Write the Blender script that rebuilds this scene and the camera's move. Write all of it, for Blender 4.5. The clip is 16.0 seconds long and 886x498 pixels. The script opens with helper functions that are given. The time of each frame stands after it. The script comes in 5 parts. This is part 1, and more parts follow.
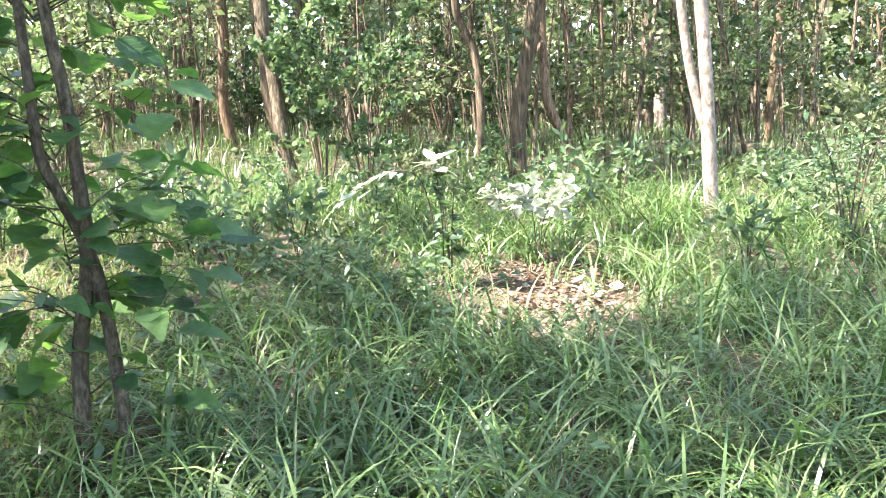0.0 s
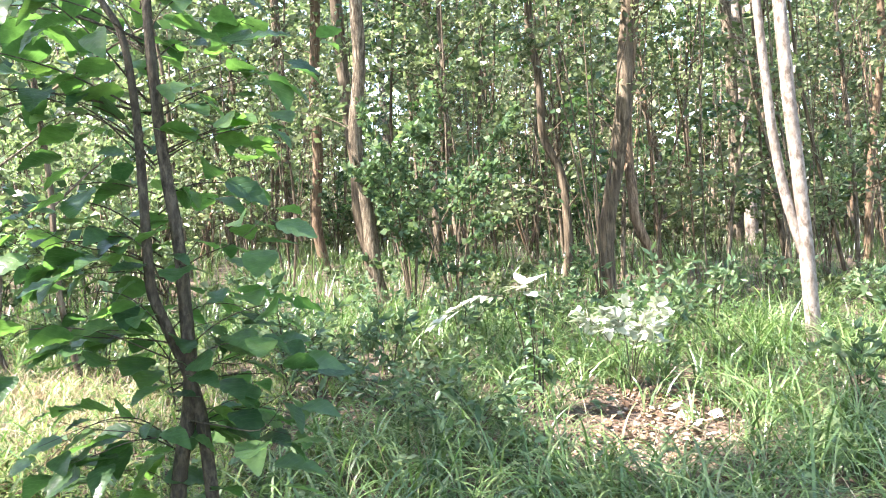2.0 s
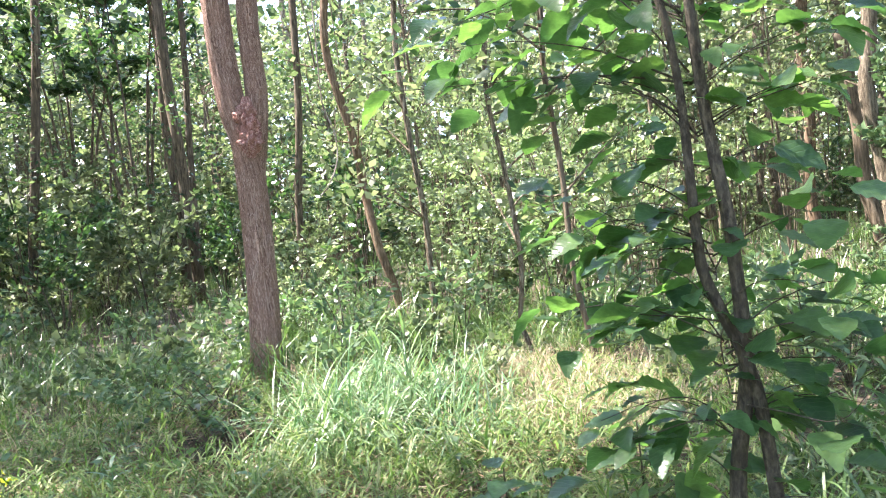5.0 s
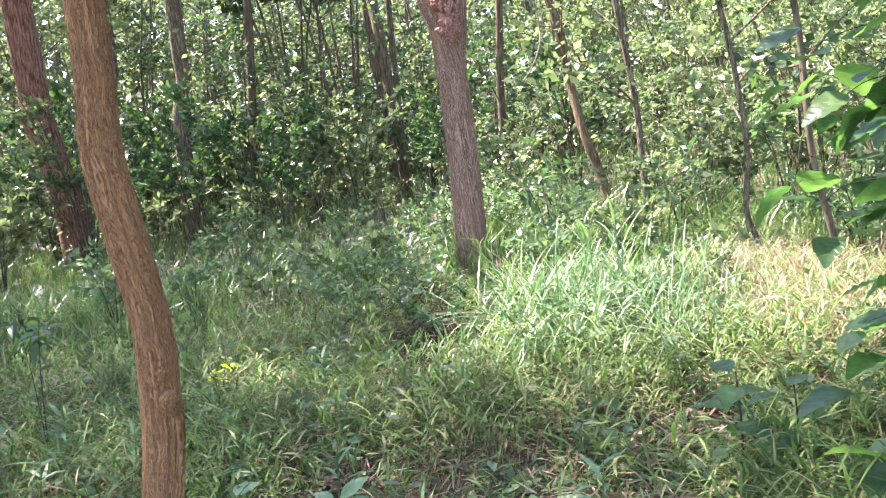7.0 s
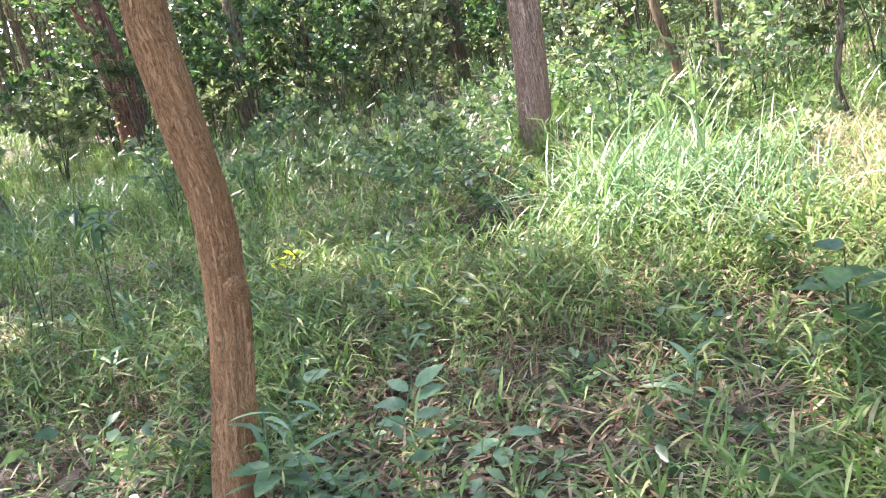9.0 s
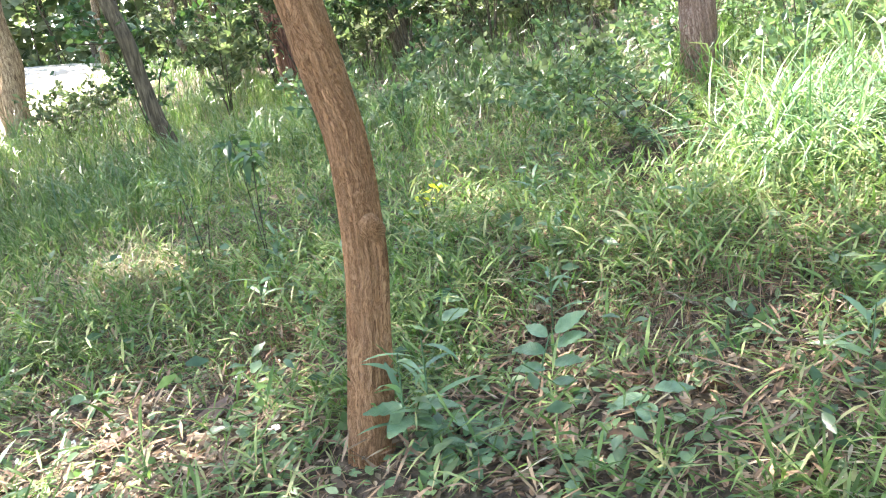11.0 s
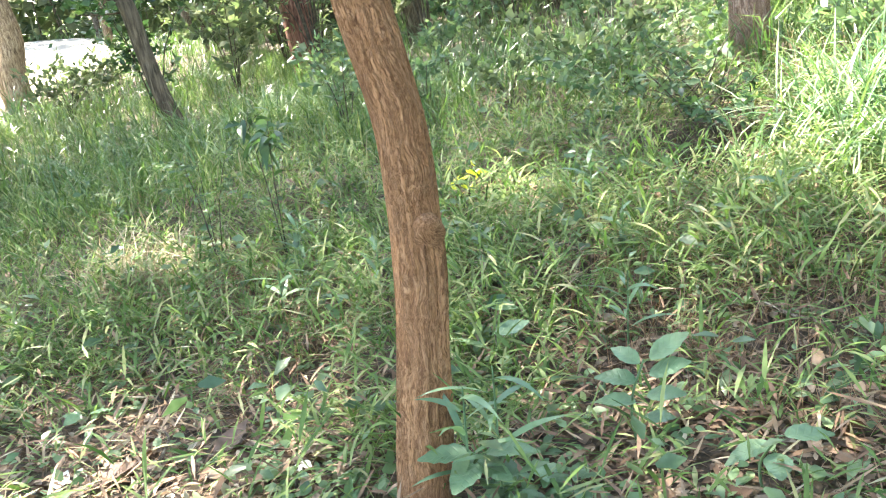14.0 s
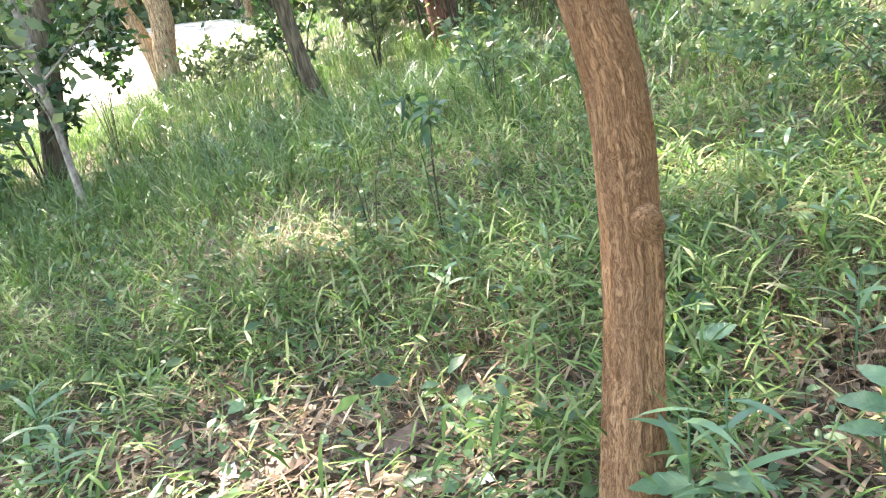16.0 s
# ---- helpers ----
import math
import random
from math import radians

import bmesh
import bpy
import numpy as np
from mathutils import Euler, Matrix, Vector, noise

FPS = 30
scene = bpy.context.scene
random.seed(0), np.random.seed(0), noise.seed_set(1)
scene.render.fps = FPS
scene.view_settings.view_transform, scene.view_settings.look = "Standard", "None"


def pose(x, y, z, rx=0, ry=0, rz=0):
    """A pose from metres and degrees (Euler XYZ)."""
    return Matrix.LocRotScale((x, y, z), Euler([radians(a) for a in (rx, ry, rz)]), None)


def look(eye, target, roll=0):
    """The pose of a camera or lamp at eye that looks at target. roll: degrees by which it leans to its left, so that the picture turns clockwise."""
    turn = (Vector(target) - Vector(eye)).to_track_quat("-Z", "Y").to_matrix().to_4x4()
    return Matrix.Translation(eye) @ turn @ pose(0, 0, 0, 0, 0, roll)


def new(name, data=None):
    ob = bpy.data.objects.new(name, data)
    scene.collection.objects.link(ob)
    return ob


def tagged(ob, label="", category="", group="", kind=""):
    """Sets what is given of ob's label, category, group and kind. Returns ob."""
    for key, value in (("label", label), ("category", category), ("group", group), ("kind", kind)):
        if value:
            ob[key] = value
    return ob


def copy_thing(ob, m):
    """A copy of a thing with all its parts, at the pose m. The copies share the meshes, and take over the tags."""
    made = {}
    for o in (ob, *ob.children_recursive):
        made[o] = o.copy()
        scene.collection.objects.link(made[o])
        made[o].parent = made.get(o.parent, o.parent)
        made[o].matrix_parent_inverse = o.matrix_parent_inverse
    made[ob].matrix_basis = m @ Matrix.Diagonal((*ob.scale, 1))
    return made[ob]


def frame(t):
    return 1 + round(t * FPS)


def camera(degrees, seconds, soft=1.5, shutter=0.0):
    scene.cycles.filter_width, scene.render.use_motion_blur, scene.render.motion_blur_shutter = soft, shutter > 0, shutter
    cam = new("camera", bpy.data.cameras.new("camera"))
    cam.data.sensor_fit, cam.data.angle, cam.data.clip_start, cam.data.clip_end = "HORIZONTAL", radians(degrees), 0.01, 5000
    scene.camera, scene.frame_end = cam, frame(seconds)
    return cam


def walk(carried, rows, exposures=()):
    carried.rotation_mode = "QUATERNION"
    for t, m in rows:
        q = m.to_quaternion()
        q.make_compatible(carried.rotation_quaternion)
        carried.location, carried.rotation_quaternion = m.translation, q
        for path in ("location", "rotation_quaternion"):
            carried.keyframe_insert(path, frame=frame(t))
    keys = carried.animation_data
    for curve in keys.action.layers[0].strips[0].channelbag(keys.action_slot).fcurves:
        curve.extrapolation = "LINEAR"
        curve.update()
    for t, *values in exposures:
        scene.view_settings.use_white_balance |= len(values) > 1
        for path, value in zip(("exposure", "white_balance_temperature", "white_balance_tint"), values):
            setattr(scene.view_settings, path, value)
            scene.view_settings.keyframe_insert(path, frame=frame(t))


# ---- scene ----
cam = camera(56.3, 16.0, soft=1.1)
PATH = [
    (0, (0.075, -0.12, 1.526), (0.075, 1.859, 1.238), -3.0),
    (0.5, (0.077, -0.122, 1.541), (0.086, 1.866, 1.315), -2.9),
    (1, (0.062, -0.104, 1.559), (0.077, 1.89, 1.402), -2.9),
    (1.5, (0.053, -0.108, 1.578), (0.019, 1.89, 1.501), -3.1),
    (2, (0.043, -0.118, 1.598), (-0.146, 1.873, 1.593), -3.4),
    (2.5, (0.051, -0.123, 1.603), (-0.374, 1.831, 1.63), -3.4),
    (3, (0.048, -0.105, 1.596), (-0.625, 1.778, 1.612), -3.8),
    (3.5, (0.004, -0.085, 1.591), (-0.855, 1.721, 1.613), -4.0),
    (4, (-0.083, -0.054, 1.594), (-1.068, 1.686, 1.638), -4.2),
    (4.5, (-0.17, -0.07, 1.6), (-1.267, 1.602, 1.65), -4.6),
    (4.7, (-0.205, -0.081, 1.598), (-1.346, 1.561, 1.645), -4.9),
    (6.8, (-0.476, 0.146, 1.549), (-2.022, 1.409, 1.44), -6.7),
    (7, (-0.497, 0.159, 1.534), (-2.065, 1.39, 1.38), -6.8),
    (7.5, (-0.572, 0.18, 1.514), (-2.178, 1.347, 1.268), -7.1),
    (8, (-0.654, 0.205, 1.489), (-2.267, 1.343, 1.168), -8.0),
    (8.2, (-0.693, 0.213, 1.476), (-2.303, 1.346, 1.126), -8.1),
    (10.3, (-0.744, 0.301, 1.482), (-2.468, 1.193, 1.0), -9.1),
    (10.5, (-0.767, 0.322, 1.475), (-2.512, 1.168, 0.984), -9.3),
    (11, (-0.822, 0.338, 1.471), (-2.617, 1.058, 0.963), -9.9),
    (11.5, (-0.946, 0.321, 1.46), (-2.779, 0.923, 0.931), -10.3),
    (12, (-1.053, 0.298, 1.454), (-2.883, 0.886, 0.901), -10.0),
    (12.5, (-1.086, 0.294, 1.453), (-2.889, 0.947, 0.886), -9.1),
    (13, (-1.126, 0.319, 1.447), (-2.917, 1.005, 0.881), -8.8),
    (13.5, (-1.215, 0.355, 1.438), (-3.003, 1.054, 0.876), -9.0),
    (14, (-1.323, 0.37, 1.445), (-3.113, 1.07, 0.891), -9.6),
    (14.5, (-1.381, 0.377, 1.446), (-3.204, 1.002, 0.911), -10.7),
    (15, (-1.426, 0.359, 1.445), (-3.272, 0.903, 0.901), -10.4),
    (15.5, (-1.521, 0.319, 1.44), (-3.386, 0.788, 0.891), -10.5),
    (16, (-1.62, 0.279, 1.443), (-3.497, 0.691, 0.89), -10.9),
]
walk(cam, [(t, look(eye, target, roll)) for t, eye, target, roll in PATH],
     [(0, 3.3, 6800, 17.5), (2.5, 3.12, 6700, 18.5), (4.5, 3.0, 6700, 18.5), (7, 3.1, 6700, 22), (8.2, 3.2, 6750, 22.5), (10.5, 3.4, 6950, 15.5), (12, 3.62, 7100, 13.5), (16, 3.64, 7250, 13)])

# ---- light and exposure ----
SUN_TO = Vector((-0.52, -0.20, 0.83)).normalized()
sun_data = bpy.data.lights.new("sun", "SUN")
sun_data.energy, sun_data.angle, sun_data.color = 4.5, radians(0.5), (1.0, 0.96, 0.9)
sun = new("sun", sun_data)
sun.matrix_world = look((0, 0, 40), tuple(Vector((0, 0, 40)) - SUN_TO))
world = bpy.data.worlds.new("sky")
scene.world = world
world.use_nodes = True
wn = world.node_tree.nodes
sky = wn.new("ShaderNodeTexSky")
sky.sky_type, sky.sun_disc = "NISHITA", False
sky.sun_elevation = math.asin(SUN_TO.z)
sky.sun_rotation = math.atan2(SUN_TO.x, SUN_TO.y)
world.node_tree.links.new(sky.outputs[0], wn["Background"].inputs[0])
wn["Background"].inputs[1].default_value = 0.15

# ---- materials ----


def material(name):
    m = bpy.data.materials.new(name)
    m.use_nodes = True
    m.node_tree.nodes.clear()
    return m, m.node_tree.nodes, m.node_tree.links


def ramp(nodes, stops):
    r = nodes.new("ShaderNodeValToRGB")
    e = r.color_ramp.elements
    while len(e) < len(stops):
        e.new(0.5)
    for k, (at, c) in enumerate(stops):
        e[k].position, e[k].color = at, (*c, 1)
    return r


def leaf_material(name, colours, through_colour, gloss=0.42, through_share=0.35, scale=25.0, by_object=False, sheen=0.3):
    """Thin living leaf: a glossy face, light passing through, and colour that differs from leaf to leaf."""
    m, n, l = material(name)
    out, mix = n.new("ShaderNodeOutputMaterial"), n.new("ShaderNodeMixShader")
    face, thin = n.new("ShaderNodeBsdfPrincipled"), n.new("ShaderNodeBsdfTranslucent")
    if by_object:
        info = n.new("ShaderNodeObjectInfo")
        source = info.outputs["Random"]
    else:
        info = n.new("ShaderNodeNewGeometry")
        source = info.outputs["Random Per Island"]
    count = len(colours) - 1
    r = ramp(n, [(k / count, c) for k, c in enumerate(colours)])
    l.new(source, r.inputs[0])
    co, tex = n.new("ShaderNodeTexCoord"), n.new("ShaderNodeTexNoise")
    tex.inputs["Scale"].default_value = scale
    tex.inputs["Detail"].default_value = 4
    l.new(co.outputs["Object"], tex.inputs["Vector"])
    vary = n.new("ShaderNodeMix")
    vary.data_type, vary.blend_type = "RGBA", "MULTIPLY"
    vary.inputs[0].default_value = 0.7
    shade = ramp(n, [(0.3, (0.55, 0.6, 0.5)), (0.65, (1.25, 1.2, 1.1))])
    l.new(tex.outputs[0], shade.inputs[0])
    l.new(r.outputs[0], vary.inputs[6])
    l.new(shade.outputs[0], vary.inputs[7])
    l.new(vary.outputs[2], face.inputs["Base Color"])
    face.inputs["Roughness"].default_value = gloss
    face.inputs["Specular IOR Level"].default_value = sheen
    tint = n.new("ShaderNodeMix")
    tint.data_type, tint.blend_type = "RGBA", "MULTIPLY"
    tint.inputs[0].default_value = 1.0
    tint.inputs[7].default_value = (*through_colour, 1)
    l.new(vary.outputs[2], tint.inputs[6])
    l.new(tint.outputs[2], thin.inputs["Color"])
    mix.inputs[0].default_value = through_share
    l.new(face.outputs[0], mix.inputs[1])
    l.new(thin.outputs[0], mix.inputs[2])
    l.new(mix.outputs[0], out.inputs[0])
    return m


def bark_material(name, dark, mid, light, stretch=0.12, scale=40.0, rough=0.9, relief=0.6, patches=None, plates=0.0, waver=0.0, long=0.13, grain=False):
    """Bark with upright fissures, blotches and fine grain."""
    m, n, l = material(name)
    out, face = n.new("ShaderNodeOutputMaterial"), n.new("ShaderNodeBsdfPrincipled")
    co, mp = n.new("ShaderNodeTexCoord"), n.new("ShaderNodeMapping")
    where = co.outputs["Object"]
    if grain:
        bole = n.new("ShaderNodeAttribute")
        bole.attribute_name = "grain"
        where = bole.outputs["Vector"]
    mp.inputs["Scale"].default_value = (1, 1, stretch)
    l.new(where, mp.inputs[0])
    fis, blot = n.new("ShaderNodeTexNoise"), n.new("ShaderNodeTexNoise")
    fis.inputs["Scale"].default_value, fis.inputs["Detail"].default_value = scale, 8
    fis.inputs["Roughness"].default_value = 0.65
    blot.inputs["Scale"].default_value, blot.inputs["Detail"].default_value = 4.0, 5
    along = mp.outputs[0]
    if waver:
        slow, sway = n.new("ShaderNodeTexNoise"), n.new("ShaderNodeMix")
        slow.inputs["Scale"].default_value = 9.0
        l.new(where, slow.inputs["Vector"])
        sway.data_type, sway.blend_type = "RGBA", "LINEAR_LIGHT"
        sway.inputs[0].default_value = waver
        l.new(along, sway.inputs[6])
        l.new(slow.outputs[1], sway.inputs[7])
        along = sway.outputs[2]
    l.new(along, fis.inputs["Vector"])
    l.new(where, blot.inputs["Vector"])
    r = ramp(n, [(0.38, dark), (0.5, mid), (0.62, light)])
    l.new(fis.outputs[0], r.inputs[0])
    colour = r.outputs[0]
    mixed = n.new("ShaderNodeMix")
    mixed.data_type = "RGBA"
    b = ramp(n, [(0.45, (0, 0, 0)), (0.6, (1, 1, 1))])
    l.new(blot.outputs[0], b.inputs[0])
    sh = n.new("ShaderNodeMath")
    sh.operation = "MULTIPLY"
    sh.inputs[1].default_value = 0.55
    l.new(b.outputs[0], sh.inputs[0])
    l.new(sh.outputs[0], mixed.inputs[0])
    l.new(colour, mixed.inputs[6])
    mixed.inputs[7].default_value = (*(patches or mid), 1)
    colour, height = mixed.outputs[2], fis.outputs[0]
    if plates:
        mp2, bend, crack = n.new("ShaderNodeMapping"), n.new("ShaderNodeMix"), n.new("ShaderNodeTexVoronoi")
        mp2.inputs["Scale"].default_value = (1, 1, long)
        l.new(where, mp2.inputs[0])
        bend.data_type, bend.blend_type = "RGBA", "LINEAR_LIGHT"
        bend.inputs[0].default_value = 0.03
        l.new(mp2.outputs[0], bend.inputs[6])
        l.new(fis.outputs[1], bend.inputs[7])
        crack.feature = "DISTANCE_TO_EDGE"
        crack.inputs["Scale"].default_value = plates
        l.new(bend.outputs[2], crack.inputs["Vector"])
        gap = ramp(n, [(0.0, (0.5, 0.46, 0.44)), (0.11, (0.95, 0.94, 0.93)), (0.4, (1.12, 1.12, 1.12))])
        l.new(crack.outputs[0], gap.inputs[0])
        times = n.new("ShaderNodeMix")
        times.data_type, times.blend_type = "RGBA", "MULTIPLY"
        times.inputs[0].default_value = 1.0
        l.new(colour, times.inputs[6])
        l.new(gap.outputs[0], times.inputs[7])
        colour = times.outputs[2]
        deep = n.new("ShaderNodeMath")
        deep.operation = "MULTIPLY"
        l.new(height, deep.inputs[0])
        l.new(gap.outputs[0], deep.inputs[1])
        height = deep.outputs[0]
    l.new(colour, face.inputs["Base Color"])
    face.inputs["Roughness"].default_value = rough
    face.inputs["Specular IOR Level"].default_value = 0.25
    bump = n.new("ShaderNodeBump")
    bump.inputs["Strength"].default_value, bump.inputs["Distance"].default_value = relief, 0.02
    l.new(height, bump.inputs["Height"])
    l.new(bump.outputs[0], face.inputs["Normal"])
    l.new(face.outputs[0], out.inputs[0])
    return m


def soil_material():
    m, n, l = material("forest_soil")
    out, face = n.new("ShaderNodeOutputMaterial"), n.new("ShaderNodeBsdfPrincipled")
    co = n.new("ShaderNodeTexCoord")
    big, fine = n.new("ShaderNodeTexNoise"), n.new("ShaderNodeTexNoise")
    big.inputs["Scale"].default_value, big.inputs["Detail"].default_value = 0.9, 6
    fine.inputs["Scale"].default_value, fine.inputs["Detail"].default_value = 28, 8
    for t in (big, fine):
        l.new(co.outputs["Object"], t.inputs["Vector"])
    r = ramp(n, [(0.3, (0.03, 0.02, 0.013)), (0.5, (0.068, 0.045, 0.029)), (0.7, (0.14, 0.1, 0.067))])
    l.new(fine.outputs[0], r.inputs[0])
    g = ramp(n, [(0.42, (0, 0, 0)), (0.6, (1, 1, 1))])
    l.new(big.outputs[0], g.inputs[0])
    mix = n.new("ShaderNodeMix")
    mix.data_type = "RGBA"
    sh = n.new("ShaderNodeMath")
    sh.operation = "MULTIPLY"
    sh.inputs[1].default_value = 0.6
    l.new(g.outputs[0], sh.inputs[0])
    l.new(sh.outputs[0], mix.inputs[0])
    l.new(r.outputs[0], mix.inputs[6])
    mix.inputs[7].default_value = (0.06, 0.043, 0.028, 1)
    # open clearing to the west: the sun's glare painted as pale ground
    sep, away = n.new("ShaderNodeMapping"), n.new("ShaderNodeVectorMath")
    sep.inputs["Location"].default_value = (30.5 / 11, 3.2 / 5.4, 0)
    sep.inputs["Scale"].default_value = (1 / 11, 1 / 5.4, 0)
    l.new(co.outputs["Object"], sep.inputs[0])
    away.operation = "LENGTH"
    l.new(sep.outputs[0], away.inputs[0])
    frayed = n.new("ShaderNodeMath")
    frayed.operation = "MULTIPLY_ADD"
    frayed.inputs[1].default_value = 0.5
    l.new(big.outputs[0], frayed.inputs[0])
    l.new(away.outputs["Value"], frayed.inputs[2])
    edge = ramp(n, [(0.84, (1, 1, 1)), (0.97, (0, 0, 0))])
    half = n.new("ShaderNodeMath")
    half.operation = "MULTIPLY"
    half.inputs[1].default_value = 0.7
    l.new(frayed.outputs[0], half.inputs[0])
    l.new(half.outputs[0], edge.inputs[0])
    sunlit_ground = n.new("ShaderNodeMix")
    sunlit_ground.data_type = "RGBA"
    l.new(edge.outputs[0], sunlit_ground.inputs[0])
    l.new(mix.outputs[2], sunlit_ground.inputs[6])
    sunlit_pale = ramp(n, [(0.3, (0.3, 0.26, 0.2)), (0.65, (0.46, 0.42, 0.34))])
    l.new(fine.outputs[0], sunlit_pale.inputs[0])
    l.new(sunlit_pale.outputs[0], sunlit_ground.inputs[7])
    l.new(sunlit_ground.outputs[2], face.inputs["Base Color"])
    face.inputs["Roughness"].default_value = 0.95
    bump = n.new("ShaderNodeBump")
    bump.inputs["Strength"].default_value, bump.inputs["Distance"].default_value = 0.8, 0.03
    l.new(fine.outputs[0], bump.inputs["Height"])
    l.new(bump.outputs[0], face.inputs["Normal"])
    l.new(face.outputs[0], out.inputs[0])
    return m


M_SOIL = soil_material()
M_GRASS = leaf_material("grass_blades", [(0.042, 0.088, 0.03), (0.064, 0.122, 0.04), (0.09, 0.155, 0.053), (0.125, 0.188, 0.072), (0.175, 0.218, 0.105)], (1.15, 1.45, 0.85), 0.34, 0.28, sheen=0.5)
M_TALL = leaf_material("tall_grass_blades", [(0.052, 0.122, 0.05), (0.08, 0.162, 0.067), (0.122, 0.208, 0.097), (0.2, 0.27, 0.155), (0.31, 0.35, 0.25)], (1.05, 1.3, 1.0), 0.26, 0.14, sheen=0.5)
M_SEDGE = leaf_material("bamboo_grass_leaves", [(0.054, 0.1, 0.031), (0.082, 0.14, 0.041), (0.12, 0.182, 0.056), (0.155, 0.216, 0.08), (0.2, 0.236, 0.104), (0.25, 0.238, 0.132)], (1.1, 1.45, 0.85), 0.5, 0.32, sheen=0.16)
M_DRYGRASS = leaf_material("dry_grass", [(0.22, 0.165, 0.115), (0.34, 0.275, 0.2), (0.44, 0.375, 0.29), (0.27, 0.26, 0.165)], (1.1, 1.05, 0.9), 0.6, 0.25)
M_BROWNGRASS = leaf_material("dead_stalks", [(0.12, 0.07, 0.044), (0.2, 0.125, 0.08), (0.29, 0.21, 0.142), (0.16, 0.096, 0.062)], (1.1, 0.95, 0.7), 0.7, 0.15)
# lit copy of the forest leaves: sunlight is put into the paler colour
M_SUNLITLEAF = leaf_material("leaves_painted_sunlit", [(0.1, 0.15, 0.08), (0.15, 0.2, 0.115), (0.22, 0.27, 0.16), (0.31, 0.35, 0.23)], (1.2, 1.4, 0.88), 0.34, 0.34)
# green leaves whitened in colour to pass for glaring sun on them
M_GLARELEAF = leaf_material("leaves_painted_sun_white", [(0.27, 0.31, 0.25), (0.36, 0.39, 0.33), (0.45, 0.47, 0.41)], (1.1, 1.2, 0.95), 0.3, 0.25)
M_WEED = leaf_material("weed_leaves", [(0.05, 0.095, 0.055), (0.075, 0.13, 0.07), (0.11, 0.17, 0.092), (0.16, 0.21, 0.115)], (1.3, 1.42, 0.95), 0.36, 0.35)
M_LEAF = leaf_material("forest_leaves", [(0.054, 0.08, 0.042), (0.085, 0.117, 0.06), (0.122, 0.154, 0.08), (0.162, 0.192, 0.108), (0.21, 0.228, 0.14)], (1.22, 1.4, 1.05), 0.36, 0.4, 6.0)
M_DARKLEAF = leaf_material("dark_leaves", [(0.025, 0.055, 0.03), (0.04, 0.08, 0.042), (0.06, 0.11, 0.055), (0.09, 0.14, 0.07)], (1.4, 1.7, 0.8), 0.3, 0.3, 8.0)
M_SAPLEAF = leaf_material("sapling_leaves", [(0.038, 0.086, 0.045), (0.058, 0.122, 0.054), (0.085, 0.165, 0.068), (0.12, 0.205, 0.08)], (1.6, 1.85, 0.85), 0.28, 0.54, 4.0, True, 0.45)


def veined(m, rib=0.14):
    """Side veins and a pale midrib for a leaf that runs along its own x."""
    n, l = m.node_tree.nodes, m.node_tree.links
    face = next(k for k in n if k.type == "BSDF_PRINCIPLED")
    co, sep = n.new("ShaderNodeTexCoord"), n.new("ShaderNodeSeparateXYZ")
    l.new(co.outputs["Object"], sep.inputs[0])

    def calc(op, a, second):
        k = n.new("ShaderNodeMath")
        k.operation = op
        l.new(a, k.inputs[0])
        if isinstance(second, float):
            k.inputs[1].default_value = second
        elif second is not None:
            l.new(second, k.inputs[1])
        return k.outputs[0]

    side = calc("ABSOLUTE", sep.outputs[1], None)
    along = calc("SUBTRACT", sep.outputs[0], calc("MULTIPLY", side, 0.8))
    wave = calc("SINE", calc("MULTIPLY", along, 40.0), None)
    line = calc("MAXIMUM", calc("POWER", calc("MAXIMUM", wave, 0.0), 8.0), calc("LESS_THAN", side, 0.012))
    bump = n.new("ShaderNodeBump")
    bump.inputs["Strength"].default_value, bump.inputs["Distance"].default_value = 0.22, 0.01
    bump.invert = True
    l.new(line, bump.inputs["Height"])
    l.new(bump.outputs[0], face.inputs["Normal"])
    old = face.inputs["Base Color"].links[0].from_socket
    mix = n.new("ShaderNodeMix")
    mix.data_type = "RGBA"
    l.new(calc("MULTIPLY", line, rib), mix.inputs[0])
    l.new(old, mix.inputs[6])
    mix.inputs[7].default_value = (0.22, 0.3, 0.14, 1)
    l.new(mix.outputs[2], face.inputs["Base Color"])


veined(M_SAPLEAF)
M_LITTER = leaf_material("fallen_leaves", [(0.06, 0.036, 0.022), (0.115, 0.068, 0.043), (0.185, 0.12, 0.08), (0.29, 0.222, 0.168), (0.09, 0.056, 0.036)], (1.1, 0.9, 0.6), 0.7, 0.08, 40.0)
M_SEEDLOW = leaf_material("small_weed_leaves", [(0.08, 0.145, 0.075), (0.11, 0.185, 0.092), (0.15, 0.225, 0.115), (0.19, 0.255, 0.14)], (1.2, 1.45, 0.85), 0.4, 0.3)
M_SEEDLEAF = leaf_material("seedling_leaves", [(0.08, 0.15, 0.088), (0.105, 0.182, 0.108), (0.13, 0.212, 0.125), (0.155, 0.24, 0.135)], (1.2, 1.5, 0.8), 0.4, 0.3, 2.5, True)
veined(M_SEEDLEAF)
M_DRYLEAF = leaf_material("large_dry_leaves", [(0.11, 0.07, 0.052), (0.16, 0.105, 0.08)], (1.1, 0.9, 0.6), 0.65, 0.06, 30.0)
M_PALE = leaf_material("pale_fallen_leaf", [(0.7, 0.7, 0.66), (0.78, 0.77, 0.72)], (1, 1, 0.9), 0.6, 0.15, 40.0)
M_YELLOW = leaf_material("yellow_green_leaf", [(0.38, 0.42, 0.06), (0.45, 0.46, 0.07)], (1.3, 1.4, 0.6), 0.4, 0.4, 30.0)
